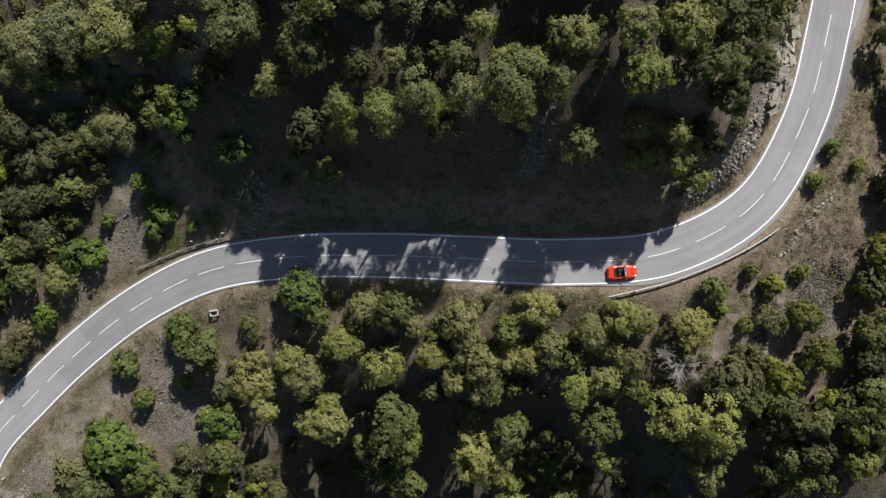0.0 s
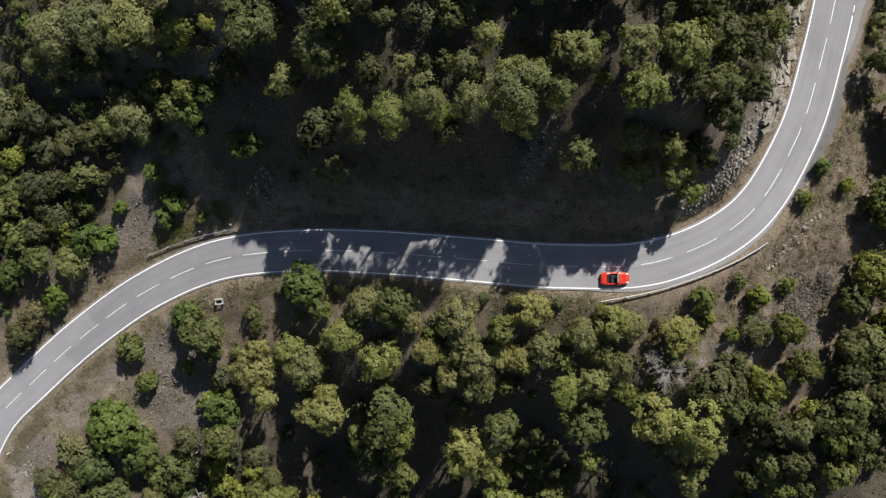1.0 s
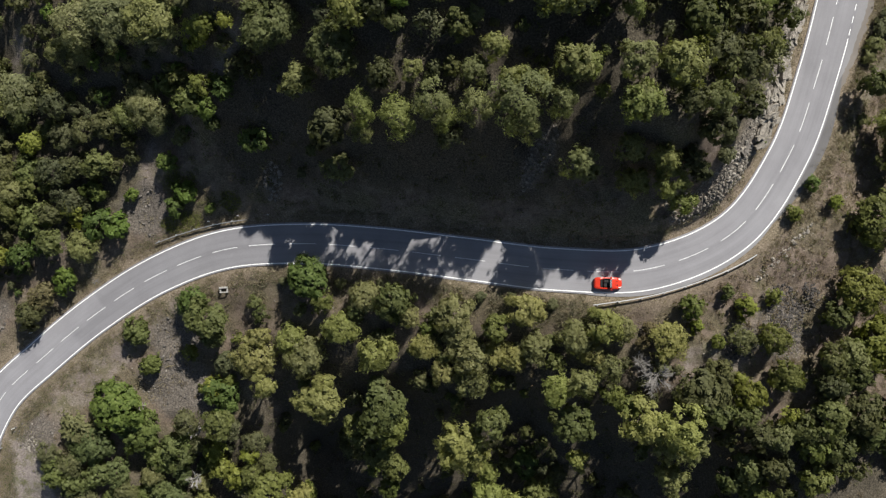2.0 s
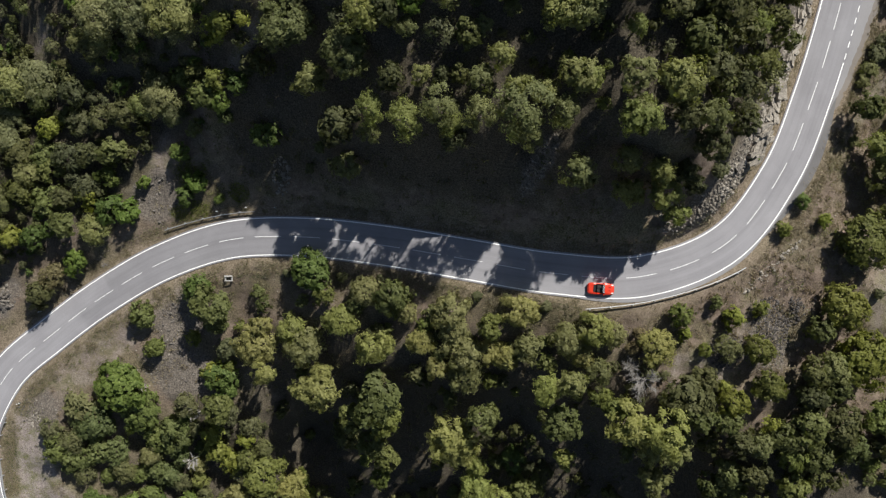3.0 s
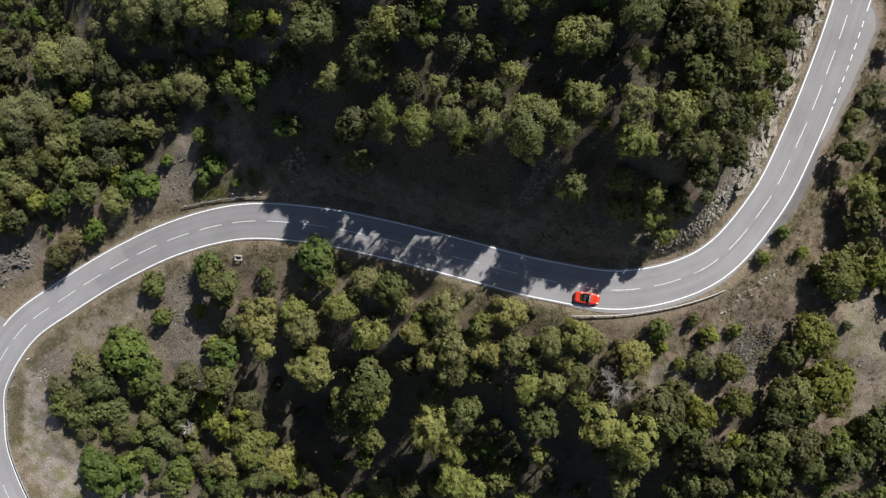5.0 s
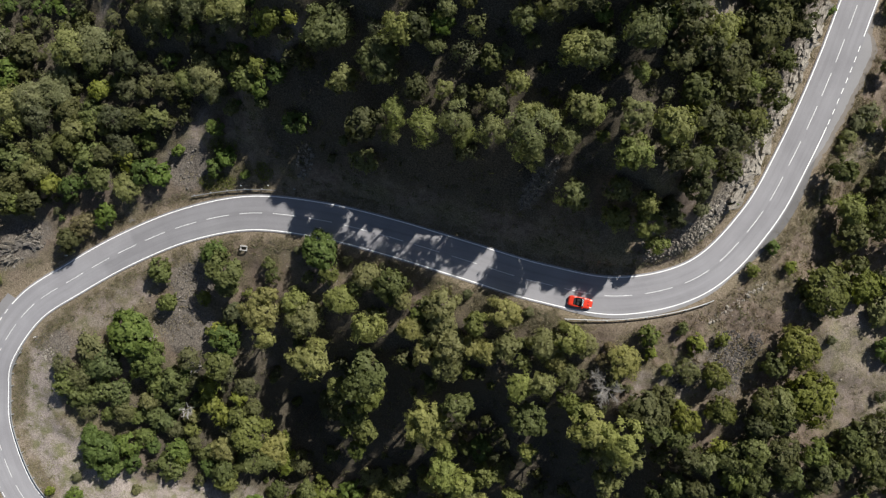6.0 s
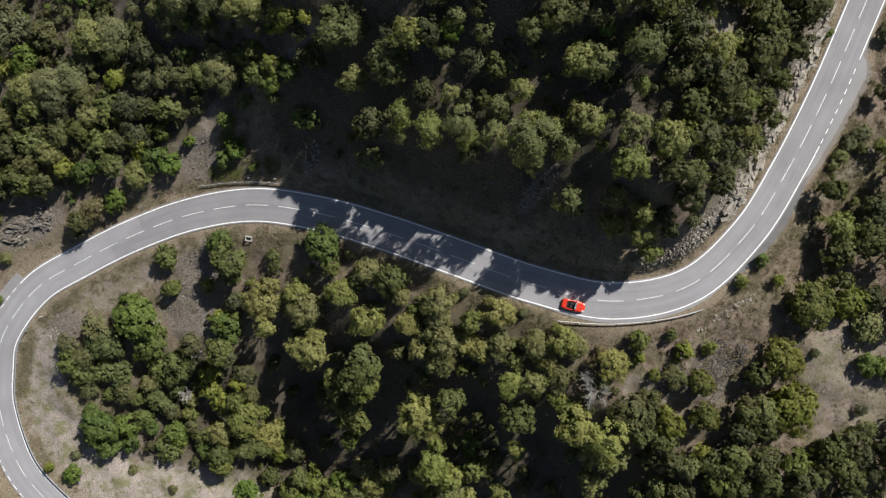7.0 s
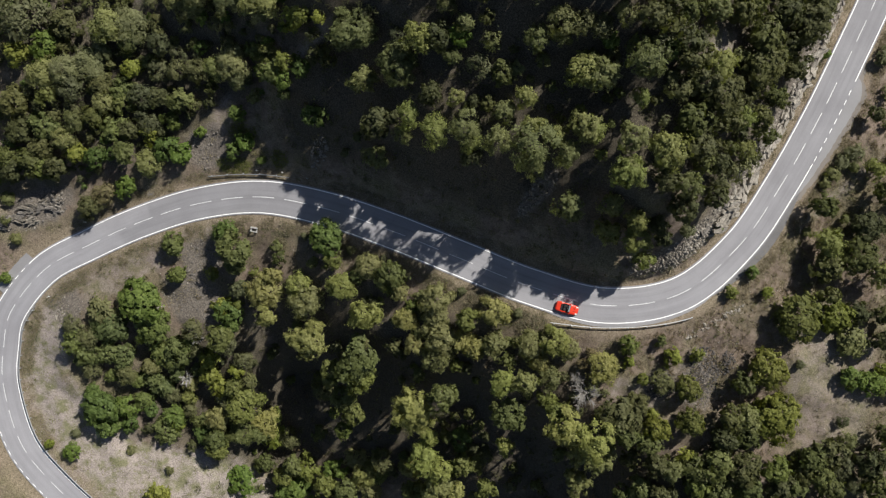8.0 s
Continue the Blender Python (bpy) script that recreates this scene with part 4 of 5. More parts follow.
OAKS_EAST_A = [
    (65.1, 48.3, 1.6), (61.6, 29.2, 2.2), (71.4, 28.3, 3.0), (71.9, 36.0, 1.9), (80.6, 15.1, 2.0), (50.8, -24.6, 2.4), (60.7, -16.4, 2.4),
    (65.0, -14.7, 2.2), (82.1, 11.1, 2.0), (90.8, -5.4, 2.0), (89.6, -11.6, 2.7), (80.9, -12.3, 2.7), (66.6, 19.6, 2.6), (71.6, 23.6, 3.1), (60.7, -5.6, 2.1),
    (75.8, 14.0, 2.0), (69.5, 15.2, 1.7),
]
OAKS_EAST_B = [
    (60.9, -12.4, 2.2), (64.8, -10.4, 2.0), (60.0, -22.9, 1.9), (79.1, -14.1, 2.5), (78.2, -17.3, 2.0), (72.8, -18.4, 2.5), (66.7, -20.2, 3.1), (61.4, -20.7, 2.9), (58.5, -23.4, 2.6), (50.7, -30.7, 2.7), (54.3, -30.5, 2.0),
    (60.0, -26.3, 2.4), (64.2, -25.3, 2.7), (69.4, -23.2, 2.5), (74.9, -21.9, 2.7), (78.2, -20.3, 2.3), (84.9, -18.5, 2.5), (81.3, -16.8, 2.3), (93.0, -15.3, 2.3),
]
DRY_BUSHES = [
    (-64.5, -13.1, 2.2), (-21.9, -48.7, 1.7), (-17.6, -49.9, 1.5), (-14.2, -48.9, 1.4), (32.7, -9.7, 1.3), (31.9, -12.0, 1.2),
]
OAKS_HAIRPIN = [
    (-48.7, -18.0, 2.1), (-46.4, -23.1, 1.7), (-56.4, -37.8, 3.3), (-48.3, -34.4, 3.5), (-61.5, -42.7, 2.4), (-58.8, -44.5, 2.4), (-55.4, -43.5, 2.3),
    (-52.3, -42.8, 2.3), (-60.0, -46.6, 1.4), (-53.5, -47.5, 1.6), (-48.7, -47.2, 1.7), (-46.4, -46.0, 1.9), (-43.5, -47.3, 2.2), (-40.4, -55.7, 2.7), (-40.9, -36.8, 1.9),
    (-43.0, -37.6, 2.4), (-44.3, -41.1, 2.0), (-46.1, -39.5, 2.1), (-46.4, -51.1, 1.7), (-38.1, -40.9, 1.5), (-41.5, -42.7, 1.7),
]
OAKS_SOUTH_A = [
    (-36.6, -14.4, 3.2), (-35.9, -16.8, 2.1), (-18.0, -9.7, 1.8), (-12.6, -10.9, 1.6), (-6.9, -8.7, 2.6), (8.8, -11.6, 2.0), (-34.4, -32.4, 2.4), (-24.4, -32.2, 1.1),
    (-19.5, -36.4, 1.1), (-28.4, -55.3, 2.0), (-21.7, -48.3, 2.2), (-18.5, -54.0, 2.0), (-13.2, -52.3, 2.2), (-13.9, -55.6, 2.0), (-7.4, -26.8, 4.3), (-11.9, -30.4, 2.6),
    (-6.4, -29.3, 2.8), (-7.3, -34.6, 2.6), (-5.0, -36.7, 2.1), (-5.5, -40.7, 1.9), (-14.1, -33.3, 1.2), (-10.1, -44.0, 1.7), (4.4, -25.1, 1.5), (9.9, -26.9, 2.8),
    (11.4, -47.8, 2.6), (-5.3, -53.8, 2.5), (-1.4, -53.5, 2.7), (4.6, -47.5, 1.7), (7.0, -41.4, 1.1), (-34.8, -51.1, 1.7), (-26.2, -44.0, 3.4), (-25.3, -49.5, 2.7),
]
OAKS_SOUTH_B = [
    (-29.9, -41.6, 1.7), (-29.7, -53.6, 2.2),
]
GREEN_BUSHES_HAIRPIN = [
    (-39.3, -12.2, 2.3), (-56.5, -65.6, 1.7), (-49.4, -53.0, 2.3), (-51.3, -58.1, 2.1), (-56.1, -52.0, 1.5), (-47.4, -56.5, 1.7), (-39.6, -52.3, 2.2),
    (-44.4, -52.4, 1.6),
]
GREEN_BUSHES_SOUTH = [
    (-35.1, -27.0, 2.4), (-33.8, -29.4, 1.9), (-22.0, -58.4, 3.1), (-11.9, -58.9, 2.7), (-4.6, -50.1, 2.2), (-10.1, -57.6, 3.0), (-32.9, -54.0, 2.0),
]
PINES_SOUTH = [
    (-28.8, -20.5, 3.4), (-28.5, -16.8, 1.8), (-22.9, -16.8, 2.5), (-26.8, -24.2, 2.1), (-20.7, -18.5, 3.4), (-14.8, -13.7, 2.6), (-11.2, -8.7, 2.4), (-4.6, -11.0, 1.8),
    (-8.6, -17.6, 3.1), (-1.5, -15.4, 2.2), (2.5, -10.2, 3.0), (3.3, -13.1, 2.4), (-17.4, -23.4, 1.8), (-21.0, -45.7, 3.1), (-20.2, -26.4, 1.9), (-17.1, -26.6, 3.0),
    (5.4, -16.1, 3.1), (5.9, -20.2, 2.7), (1.5, -19.4, 2.0), (9.4, -15.8, 2.2), (5.3, -30.9, 3.7), (7.3, -32.9, 3.2), (10.3, -35.5, 1.8), (11.5, -40.3, 3.2),
    (9.3, -43.3, 2.3), (-1.4, -46.1, 2.4), (1.8, -48.9, 2.9), (3.7, -51.7, 2.4), (-30.9, -49.3, 2.4), (-38.0, -47.4, 1.6),
]
PINES_SOUTH_EAST = [
    (13.2, -8.3, 2.8), (12.1, -16.3, 2.2), (15.4, -14.4, 2.4), (21.8, -11.8, 2.8), (25.3, -9.5, 2.6), (28.2, -10.1, 1.9), (24.1, -14.4, 1.8), (19.7, -20.3, 2.3),
    (23.2, -18.9, 2.2), (23.7, -31.9, 1.8), (14.2, -41.0, 2.5), (15.9, -45.0, 3.5), (18.8, -44.0, 2.3), (34.2, -24.0, 3.7), (37.8, -27.7, 2.9), (39.1, -34.1, 2.7),
    (35.3, -11.3, 2.8), (39.1, -24.4, 3.7), (41.3, -27.7, 2.9),
]
PINES_EAST = [
    (65.0, 23.9, 2.6), (76.8, 21.9, 2.2), (53.8, -25.0, 2.0), (63.5, -11.6, 2.6),
]
OAKS_SOUTH_EAST = [
    (22.8, -26.0, 3.0), (13.8, -34.9, 1.6), (15.1, -22.3, 0.8), (28.0, -20.4, 1.8), (30.7, -22.1, 2.0), (17.8, -38.6, 2.1), (20.3, -38.2, 1.8), (23.9, -40.7, 2.1),
    (32.8, -37.2, 1.4), (38.2, -5.7, 1.7), (43.4, -3.2, 1.2), (44.2, -22.3, 2.4), (48.3, -21.3, 2.2), (48.3, -33.1, 2.0),
]
GREEN_BUSHES_SOUTH_EAST = [
    (16.1, -33.9, 2.3),
]
DEAD_TREES = [
    (34.2, -16.5, 3.0), (31.5, -15.1, 1.8),
]
GREEN_BUSHES_EAST = [
    (80.2, 2.4, 2.2), (84.6, 2.7, 2.2), (54.5, 14.2, 1.3),
]
GOLDEN_OAKS_EAST = [
    (51.1, -9.8, 2.2), (54.3, -15.3, 2.4), (65.1, 9.3, 3.8), (72.0, 11.8, 2.9), (63.8, -1.4, 3.4), (69.0, -9.1, 4.4), (48.6, -18.4, 2.2),
]
PINES_HAIRPIN = [
    (-46.6, -43.0, 1.8), (-38.4, -44.2, 1.6),
]

plant(grey_bushes, GREY_BUSHES_A, 400)
plant(grey_bushes, GREY_BUSHES_B, 401)
plant(heath_oaks, OAKS_WEST[::2], 402)
plant(small_oaks, OAKS_WEST[1::4], 440, "small green oak in the thicket on the slope")
plant(low_oaks, OAKS_WEST[3::4], 441, "green shrubby oak in the thicket on the slope")
plant(green_bushes, GREEN_BUSHES_WEST, 403)
plant(yellow_bushes, YELLOW_BUSHES, 404)
plant(low_pines, LOW_PINES_WEST, 405)
plant(dark_oaks, OAKS_NORTH, 406)
plant(low_oaks, [(-37.8, 18.2, 2.3), (-35.4, 15.6, 1.4)], 442, "green shrubby oak at the edge of the thicket")
plant(green_bushes, GREEN_BUSHES_NORTH, 407)
plant(pines, [r for r in PINES_NORTH if r[1] > 22 or not -14 < r[0] < 14], 408)
plant(airy_pines, [r for r in PINES_NORTH if r[1] <= 22 and -14 < r[0] < 14], 438)
plant(pines, PINES_NORTH_EAST, 409)
plant(dark_oaks, OAKS_NORTH_EAST, 410)
plant(green_bushes, GREEN_BUSHES_NORTH_EAST, 411)
plant(scrub, SCRUB, 412)
plant(dark_oaks, OAKS_EAST_A, 413)
plant(dark_oaks, OAKS_EAST_B[::2], 414)
plant(oaks, OAKS_EAST_B[1::2], 439)
plant(dry_bushes, DRY_BUSHES, 415)
plant(low_oaks, OAKS_HAIRPIN, 416)
plant(roadside_oaks, [(-20.4, -6.4, 3.2)], 436)
plant(roadside_oaks, [(-51.0, -30.6, 4.3), (-53.4, -54.4, 3.6)], 443, "large dense fresh-green oak inside the hairpin")
plant(oaks, [r for r in OAKS_SOUTH_A if not -41.5 < r[1] <= -22 or r[2] < 1.6], 417)
plant(tall_oaks, taller([r for r in OAKS_SOUTH_A if -41.5 < r[1] <= -22 and r[2] >= 1.6]), 437)
plant(oaks, OAKS_SOUTH_B, 418)
plant(green_bushes, GREEN_BUSHES_HAIRPIN, 419)
plant(green_bushes, GREEN_BUSHES_SOUTH, 420)
plant(bushy_pines, [r for r in PINES_SOUTH if not -41.5 < r[1] <= -22], 421)
plant(tall_pines, taller([r for r in PINES_SOUTH if -41.5 < r[1] <= -22]), 431)
plant(bushy_pines, [r for r in PINES_SOUTH_EAST if r[1] > -17], 422)
plant(tall_pines, taller([r for r in PINES_SOUTH_EAST if r[1] <= -17]), 432)
plant(pines, PINES_EAST, 423)
plant(oaks, [r for r in OAKS_SOUTH_EAST if r[1] > -22 or r[2] < 1.6], 424)
plant(tall_oaks, taller([r for r in OAKS_SOUTH_EAST if r[1] <= -22 and r[2] >= 1.6]), 434)
plant(green_bushes, GREEN_BUSHES_SOUTH_EAST, 425)
plant(green_bushes, GREEN_BUSHES_EAST, 427)
plant(bushy_pines, PINES_HAIRPIN, 428)
plant(golden_oaks, GOLDEN_OAKS_EAST, 429)
plant(heath_oaks, [(41.0, -18.6, 4.0), (43.4, -16.0, 2.2)], 435, "large dull olive-brown oak beside the dead tree")


def thicket(kinds, count, seed, area, size, gap):
    """Bushes and young trees by chance between those above, in the box area (x0, x1, y0, y1) on one side of the road."""
    rs = random.Random(seed)
    x0, x1, y0, y1, side = area
    rows = {i: [] for i in range(len(kinds))}
    xs = [rs.uniform(x0, x1) for _ in range(count)]
    ys = [rs.uniform(y0, y1) for _ in range(count)]
    _z, off = ground(xs, ys)
    for x, y, o in zip(xs, ys, off):
        r = rs.uniform(*size)
        if o * side < 7.5 + r or abs(0.94 * x + 0.34 * y) > 92 or abs(0.94 * y - 0.34 * x) > 54 or any((x - a) ** 2 + (y - b) ** 2 < (gap * (r + c)) ** 2 for a, b, c in standing) or in_clearing(x, y, r):
            continue
        standing.append((x, y, r))
        rows[rs.randrange(len(kinds))].append((x, y, r))
    for i, k in enumerate(kinds):
        if rows[i]:
            plant(k, rows[i], seed + i)


# bare or grassy places with no thicket
OPEN = [(-18.6, -39.5, 8, 7, 0), (-4, -32, 5, 8, 0), (17, -27, 5, 5, 0), (29, -30, 4, 7, 0), (44, -31, 4, 5, 0), (-12, -48.5, 10, 3, 0), (-44, 3, 9, 9, 0), (-50, -3, 6, 5, 0), (-32, 14, 6, 14, 0), (-60, -12, 7, 4, 0), (-73, -17, 6, 3.5, 0)]
# no tall bushes on the hollow slope among the pines
LOW = [(14, 28, 15, 6, 0)]


def in_clearing(x, y, r):
    return any(((x - a) / (rx + 1)) ** 2 + ((y - b) / (ry + 1)) ** 2 < 1 for a, b, rx, ry, _t in FIELDS + STONES + BARE + OPEN + (LOW if r > 1.2 else []))


standing = [row for grove in (GREY_BUSHES_A, GREY_BUSHES_B, OAKS_WEST, GREEN_BUSHES_WEST, YELLOW_BUSHES, LOW_PINES_WEST, OAKS_NORTH, GREEN_BUSHES_NORTH, PINES_NORTH, PINES_NORTH_EAST, OAKS_NORTH_EAST, GREEN_BUSHES_NORTH_EAST, SCRUB, OAKS_EAST_A, OAKS_EAST_B, DRY_BUSHES, OAKS_HAIRPIN, OAKS_SOUTH_A, OAKS_SOUTH_B, GREEN_BUSHES_HAIRPIN, GREEN_BUSHES_SOUTH, PINES_SOUTH, PINES_SOUTH_EAST, PINES_EAST, OAKS_SOUTH_EAST, GREEN_BUSHES_SOUTH_EAST, GREEN_BUSHES_EAST, PINES_HAIRPIN, GOLDEN_OAKS_EAST, [(-37.8, 18.2, 2.3), (-51.0, -30.6, 4.3), (-53.4, -54.4, 3.6)]) for row in grove]
thicket((wild_grey, wild_dull, wild_fresh, wild_dark, wild_olive), 1800, 501, (-100, -38, -25, 74, 1), (0.6, 1.5), 0.62)
thicket((pines, dark_oaks, wild_grey), 90, 502, (-38, 52, 40, 80, 1), (1.8, 3.0), 0.8)
thicket((wild_dark, wild_dark, wild_grey), 460, 506, (14, 50, 24, 76, 1), (1.2, 2.3), 0.55)
thicket((wild_dark, wild_grey), 160, 516, (-24, 14, 28, 76, 1), (1.2, 2.2), 0.75)
thicket((wild_olive, wild_dark, wild_oaks), 380, 503, (-55, 45, -75, -6, -1), (0.7, 1.7), 0.66)
thicket((dark_oaks, wild_dark, small_oaks), 260, 507, (44, 95, -62, -22, -1), (1.5, 2.5), 0.66)
thicket((oaks, pines), 110, 504, (-45, 95, -88, -56, -1), (1.7, 3.0), 0.85)
thicket((wild_dark, wild_olive, wild_oaks), 130, 510, (0, 32, 21, 36, 1), (0.7, 1.2), 0.9)
plant(dark_oaks, [(-78.5, -12.0, 2.4), (-74.2, -11.6, 2.1), (-81.5, -15.0, 2.2)], 509)
# dark shrubs added in place of a pine's shadow on the gully
plant(wild_dark, [(-51.8, 8.8, 1.3), (-49.6, 9.8, 1.2), (-52.6, 6.8, 1.0)], 512)
# dark shrubs added over sunlit gaps, where the wood floor should be shaded
plant(wild_dark, [(16.3, -29.2, 1.3), (18.4, -30.4, 1.3), (13.9, -30.7, 1.1), (11.0, -31.4, 1.2), (20.3, -31.8, 1.2), (20.1, -25.7, 1.1), (27.7, -35.9, 1.2), (29.0, -37.4, 1.2), (12.7, -32.8, 1.0), (21.1, -34.1, 1.0), (17.1, -31.9, 1.0)], 511, "low dark shrub added in place of shade in a gap of the lower wood")
# young oaks added to throw shade on the slope below them
plant(wild_dark, [(-30.0, 23.6, 1.6), (-31.4, 22.4, 1.5), (-32.2, 25.4, 1.3), (-28.6, 22.6, 1.4)], 508)
thicket((wild_oaks, wild_olive), 200, 505, (62, 98, -55, 70, -1), (0.7, 2.0), 0.85)


def dead_tree(seed, wood=DEADWOOD, label="bare dead tree with forked grey branches", count=20):
    """A leafless tree: a trunk, and forked bleached branches."""
    rs = random.Random(seed)
    root = tagged(new("dead_tree"), label, "tree", "dead trees")
    patterns.append(root)
    part("trunk", sheet("trunk", *tube([(0, 0, -0.3), (0.03, 0, 0.5), (0, 0.05, 1.2)], [0.08, 0.06, 0.03]), wood), wood, root)
    for i in range(count):
        # more and longer branches on one side
        a, h = i * 2.4 + rs.uniform(-0.6, 0.6), rs.uniform(0.5, 1.3)
        a += 0.7 * math.sin(a)
        p = Vector((0, 0.03, h))
        r = rs.uniform(0.35, 0.75) * (1 - 0.4 * math.cos(a))
        q = Vector((math.cos(a) * r, math.sin(a) * r, h + rs.uniform(0.1, 0.7)))
        bend = Vector((rs.uniform(-0.12, 0.12), rs.uniform(-0.12, 0.12), rs.uniform(-0.1, 0.06)))
        pieces = [tube([p, (p + q) / 2 + bend, q], [0.024, 0.017, 0.007], 5)]
        for j in range(14):
            s = p.lerp(q, rs.uniform(0.3, 0.95))
            e = s + Vector((math.cos(a + rs.uniform(-1.2, 1.2)), math.sin(a + rs.uniform(-1.2, 1.2)), rs.uniform(0, 0.7))) * rs.uniform(0.15, 0.35)
            pieces.append(tube([s, (s + e) / 2, e], [0.015, 0.011, 0.005], 4))
        part("branch", sheet("branch", *joined(pieces), wood), wood, root)
    return root


plant([dead_tree(71), dead_tree(72)], DEAD_TREES, 9)
plant([dead_tree(73, PALEWOOD, "small bleached dead tree standing in the thicket", 9)], [(-38.9, -42.9, 1.9), (-38.5, -34.0, 1.7), (-31.9, -45.3, 1.5), (-48.1, -30.7, 1.2)], 10)


# patterns that stand nowhere
for pattern in patterns:
    if pattern.name not in used:
        for piece in list(pattern.children):
            bpy.data.objects.remove(piece)
        bpy.data.objects.remove(pattern)


# ---- grass, stones and rocks ----
def tufts(name, places, seed, mat, label, long=0.32):
    """Grass: clusters of thin blades on the ground at the places (x, y)."""
    rs = np.random.RandomState(seed)
    x, y = np.array(places, float).T
    z, off = ground(x, y)
    lush = np.sin(x * 0.9 + 2 * np.sin(y * 0.5)) * np.sin(y * 0.8 + 1.5 * np.sin(x * 0.6)) + 0.6 * rs.uniform(-1, 1, len(x))
    ok = (np.abs(off) > 3.75) & (lush > -0.25)
    x, y, z = x[ok], y[ok], z[ok]
    n, blades = len(x), 7
    base = np.repeat(np.stack((x, y, z - 0.03), 1), blades, 0) + rs.normal(0, 0.16, (n * blades, 3)) * np.array((1, 1, 0))
    a = rs.uniform(0, 6.283, n * blades)
    w = 0.035 * rs.uniform(0.6, 1.5, n * blades)
    ln = long * rs.uniform(0.5, 1.4, n * blades)
    sx, sy = np.cos(a) * w, np.sin(a) * w
    lean = rs.normal(0, 0.8, (n * blades, 2)) * ln[:, None]
    v = np.stack((base + np.stack((sx, sy, 0 * w), 1), base - np.stack((sx, sy, 0 * w), 1), base + np.stack((lean[:, 0], lean[:, 1], ln * 0.8), 1)), 1).reshape(-1, 3)
    return tagged(new(name, sheet(name, v, np.arange(len(v)).reshape(-1, 3), mat)), label, "grass", kind="stuff")


def beside(a, b, lo, hi, count, seed):
    """Places by chance along the road from row a to row b, lo to hi metres to its uphill side."""
    rs = random.Random(seed)
    out = []
    for _ in range(count):
        p, _t = at_road(rs.uniform(a, b), rs.uniform(lo, hi))
        out.append((p.x, p.y))
    return out


def scattered(blobs, count, seed):
    """Places by chance in the ellipses, more in the larger ones."""
    rs = random.Random(seed)
    out = []
    for cx, cy, rx, ry, turn in rs.choices(blobs, [b[2] * b[3] for b in blobs], k=count):
        a, r = rs.uniform(0, 6.28), math.sqrt(rs.random())
        u, v = rx * r * math.cos(a), ry * r * math.sin(a)
        c, s = math.cos(radians(turn)), math.sin(radians(turn))
        out.append((cx + u * c - v * s, cy + u * s + v * c))
    return out


def in_blobs(x, y, blobs):
    hit = np.zeros(len(x), bool)
    for cx, cy, rx, ry, turn in blobs:
        c, s = math.cos(radians(turn)), math.sin(radians(turn))
        u, v = (x - cx) * c + (y - cy) * s, -(x - cx) * s + (y - cy) * c
        hit |= (u / rx) ** 2 + (v / ry) ** 2 < 1
    return hit


tufts("dry_verge_grass", beside(8.8, 23, 3.75, 5.6, 5200, 81) + beside(3, 16.3, -6.2, -3.8, 4800, 181) + beside(18.0, 20.4, -7, -5.0, 900, 281) + beside(22.2, 23.5, -6, -3.7, 700, 282) + beside(20.0, 22.0, -7.2, -5.3, 700, 283), 81, STRAW, "golden dry grass along the road verge")
tufts("verge_weeds", beside(8.8, 23, 4.2, 6.0, 1500, 86) + beside(5, 16.3, -6.8, -4.2, 2200, 186), 86, SCRUBLEAF, "low green weeds along the road verge", 0.26)
tufts("dry_field_grass", scattered(FIELDS, 900, 82), 82, STRAW, "pale dry grass on the open field", 0.22)
tufts("slope_grass", scattered([(-50, -18, 16, 12, 30), (-44, 4, 7, 8, 0), (60, 4, 9, 26, 0), (30, -9, 30, 4, 0), (-15, -8, 24, 4, 0), (66, 20, 6, 26, 0)], 6500, 83), 83, STRAW, "dry grass on the open slope", 0.3)


tufts("gully_grass", scattered([(-42.4, 6.8, 2.6, 3.4, 0), (-42.1, 0.8, 3.6, 1.6, 15), (-34.1, 4.7, 1.8, 1.6, 0)], 1500, 88), 88, YELLOW, "fresh grass beside the gully above the road", 0.3)
tufts("field_weeds", scattered(FIELDS[:4], 2200, 87), 87, SCRUBLEAF, "patches of green weeds in the dry field", 0.24)


def heath(name, count, seed, mat, where, label, size=0.45):
    """Low brush: many small cushions of leaves on the ground."""
    rs = np.random.RandomState(seed)
    x, y = rs.uniform(-96, 96, count), rs.uniform(-86, 78, count)
    z, off = ground(x, y)
    ok = where(x, y, off, rs.uniform(size=count))
    x, y, z = x[ok], y[ok], z[ok]
    n, leaves = len(x), 30
    r = np.repeat(size * rs.uniform(0.4, 1.5, n), leaves)[:, None]
    d = rs.normal(size=(n * leaves, 3))
    d /= np.linalg.norm(d, axis=1)[:, None]
    d[:, 2] = np.abs(d[:, 2])
    p = np.repeat(np.stack((x, y, z), 1), leaves, 0) + d * r * rs.uniform(0.5, 1.1, (n * leaves, 1)) * np.array((1, 1, 0.7))
    t1 = d + rs.normal(size=d.shape) * 0.5
    t1 /= np.linalg.norm(t1, axis=1)[:, None]
    t2 = np.cross(t1, rs.normal(size=d.shape))
    t2 /= np.linalg.norm(t2, axis=1)[:, None]
    a, b = 0.24 * r, 0.1 * r
    v = np.stack((p + t1 * a, p - t1 * a * 0.6 + t2 * b, p - t1 * a * 0.6 - t2 * b), 1).reshape(-1, 3)
    return tagged(new(name, sheet(name, v, np.arange(len(v)).reshape(-1, 3), mat)), label, "brush", kind="stuff")


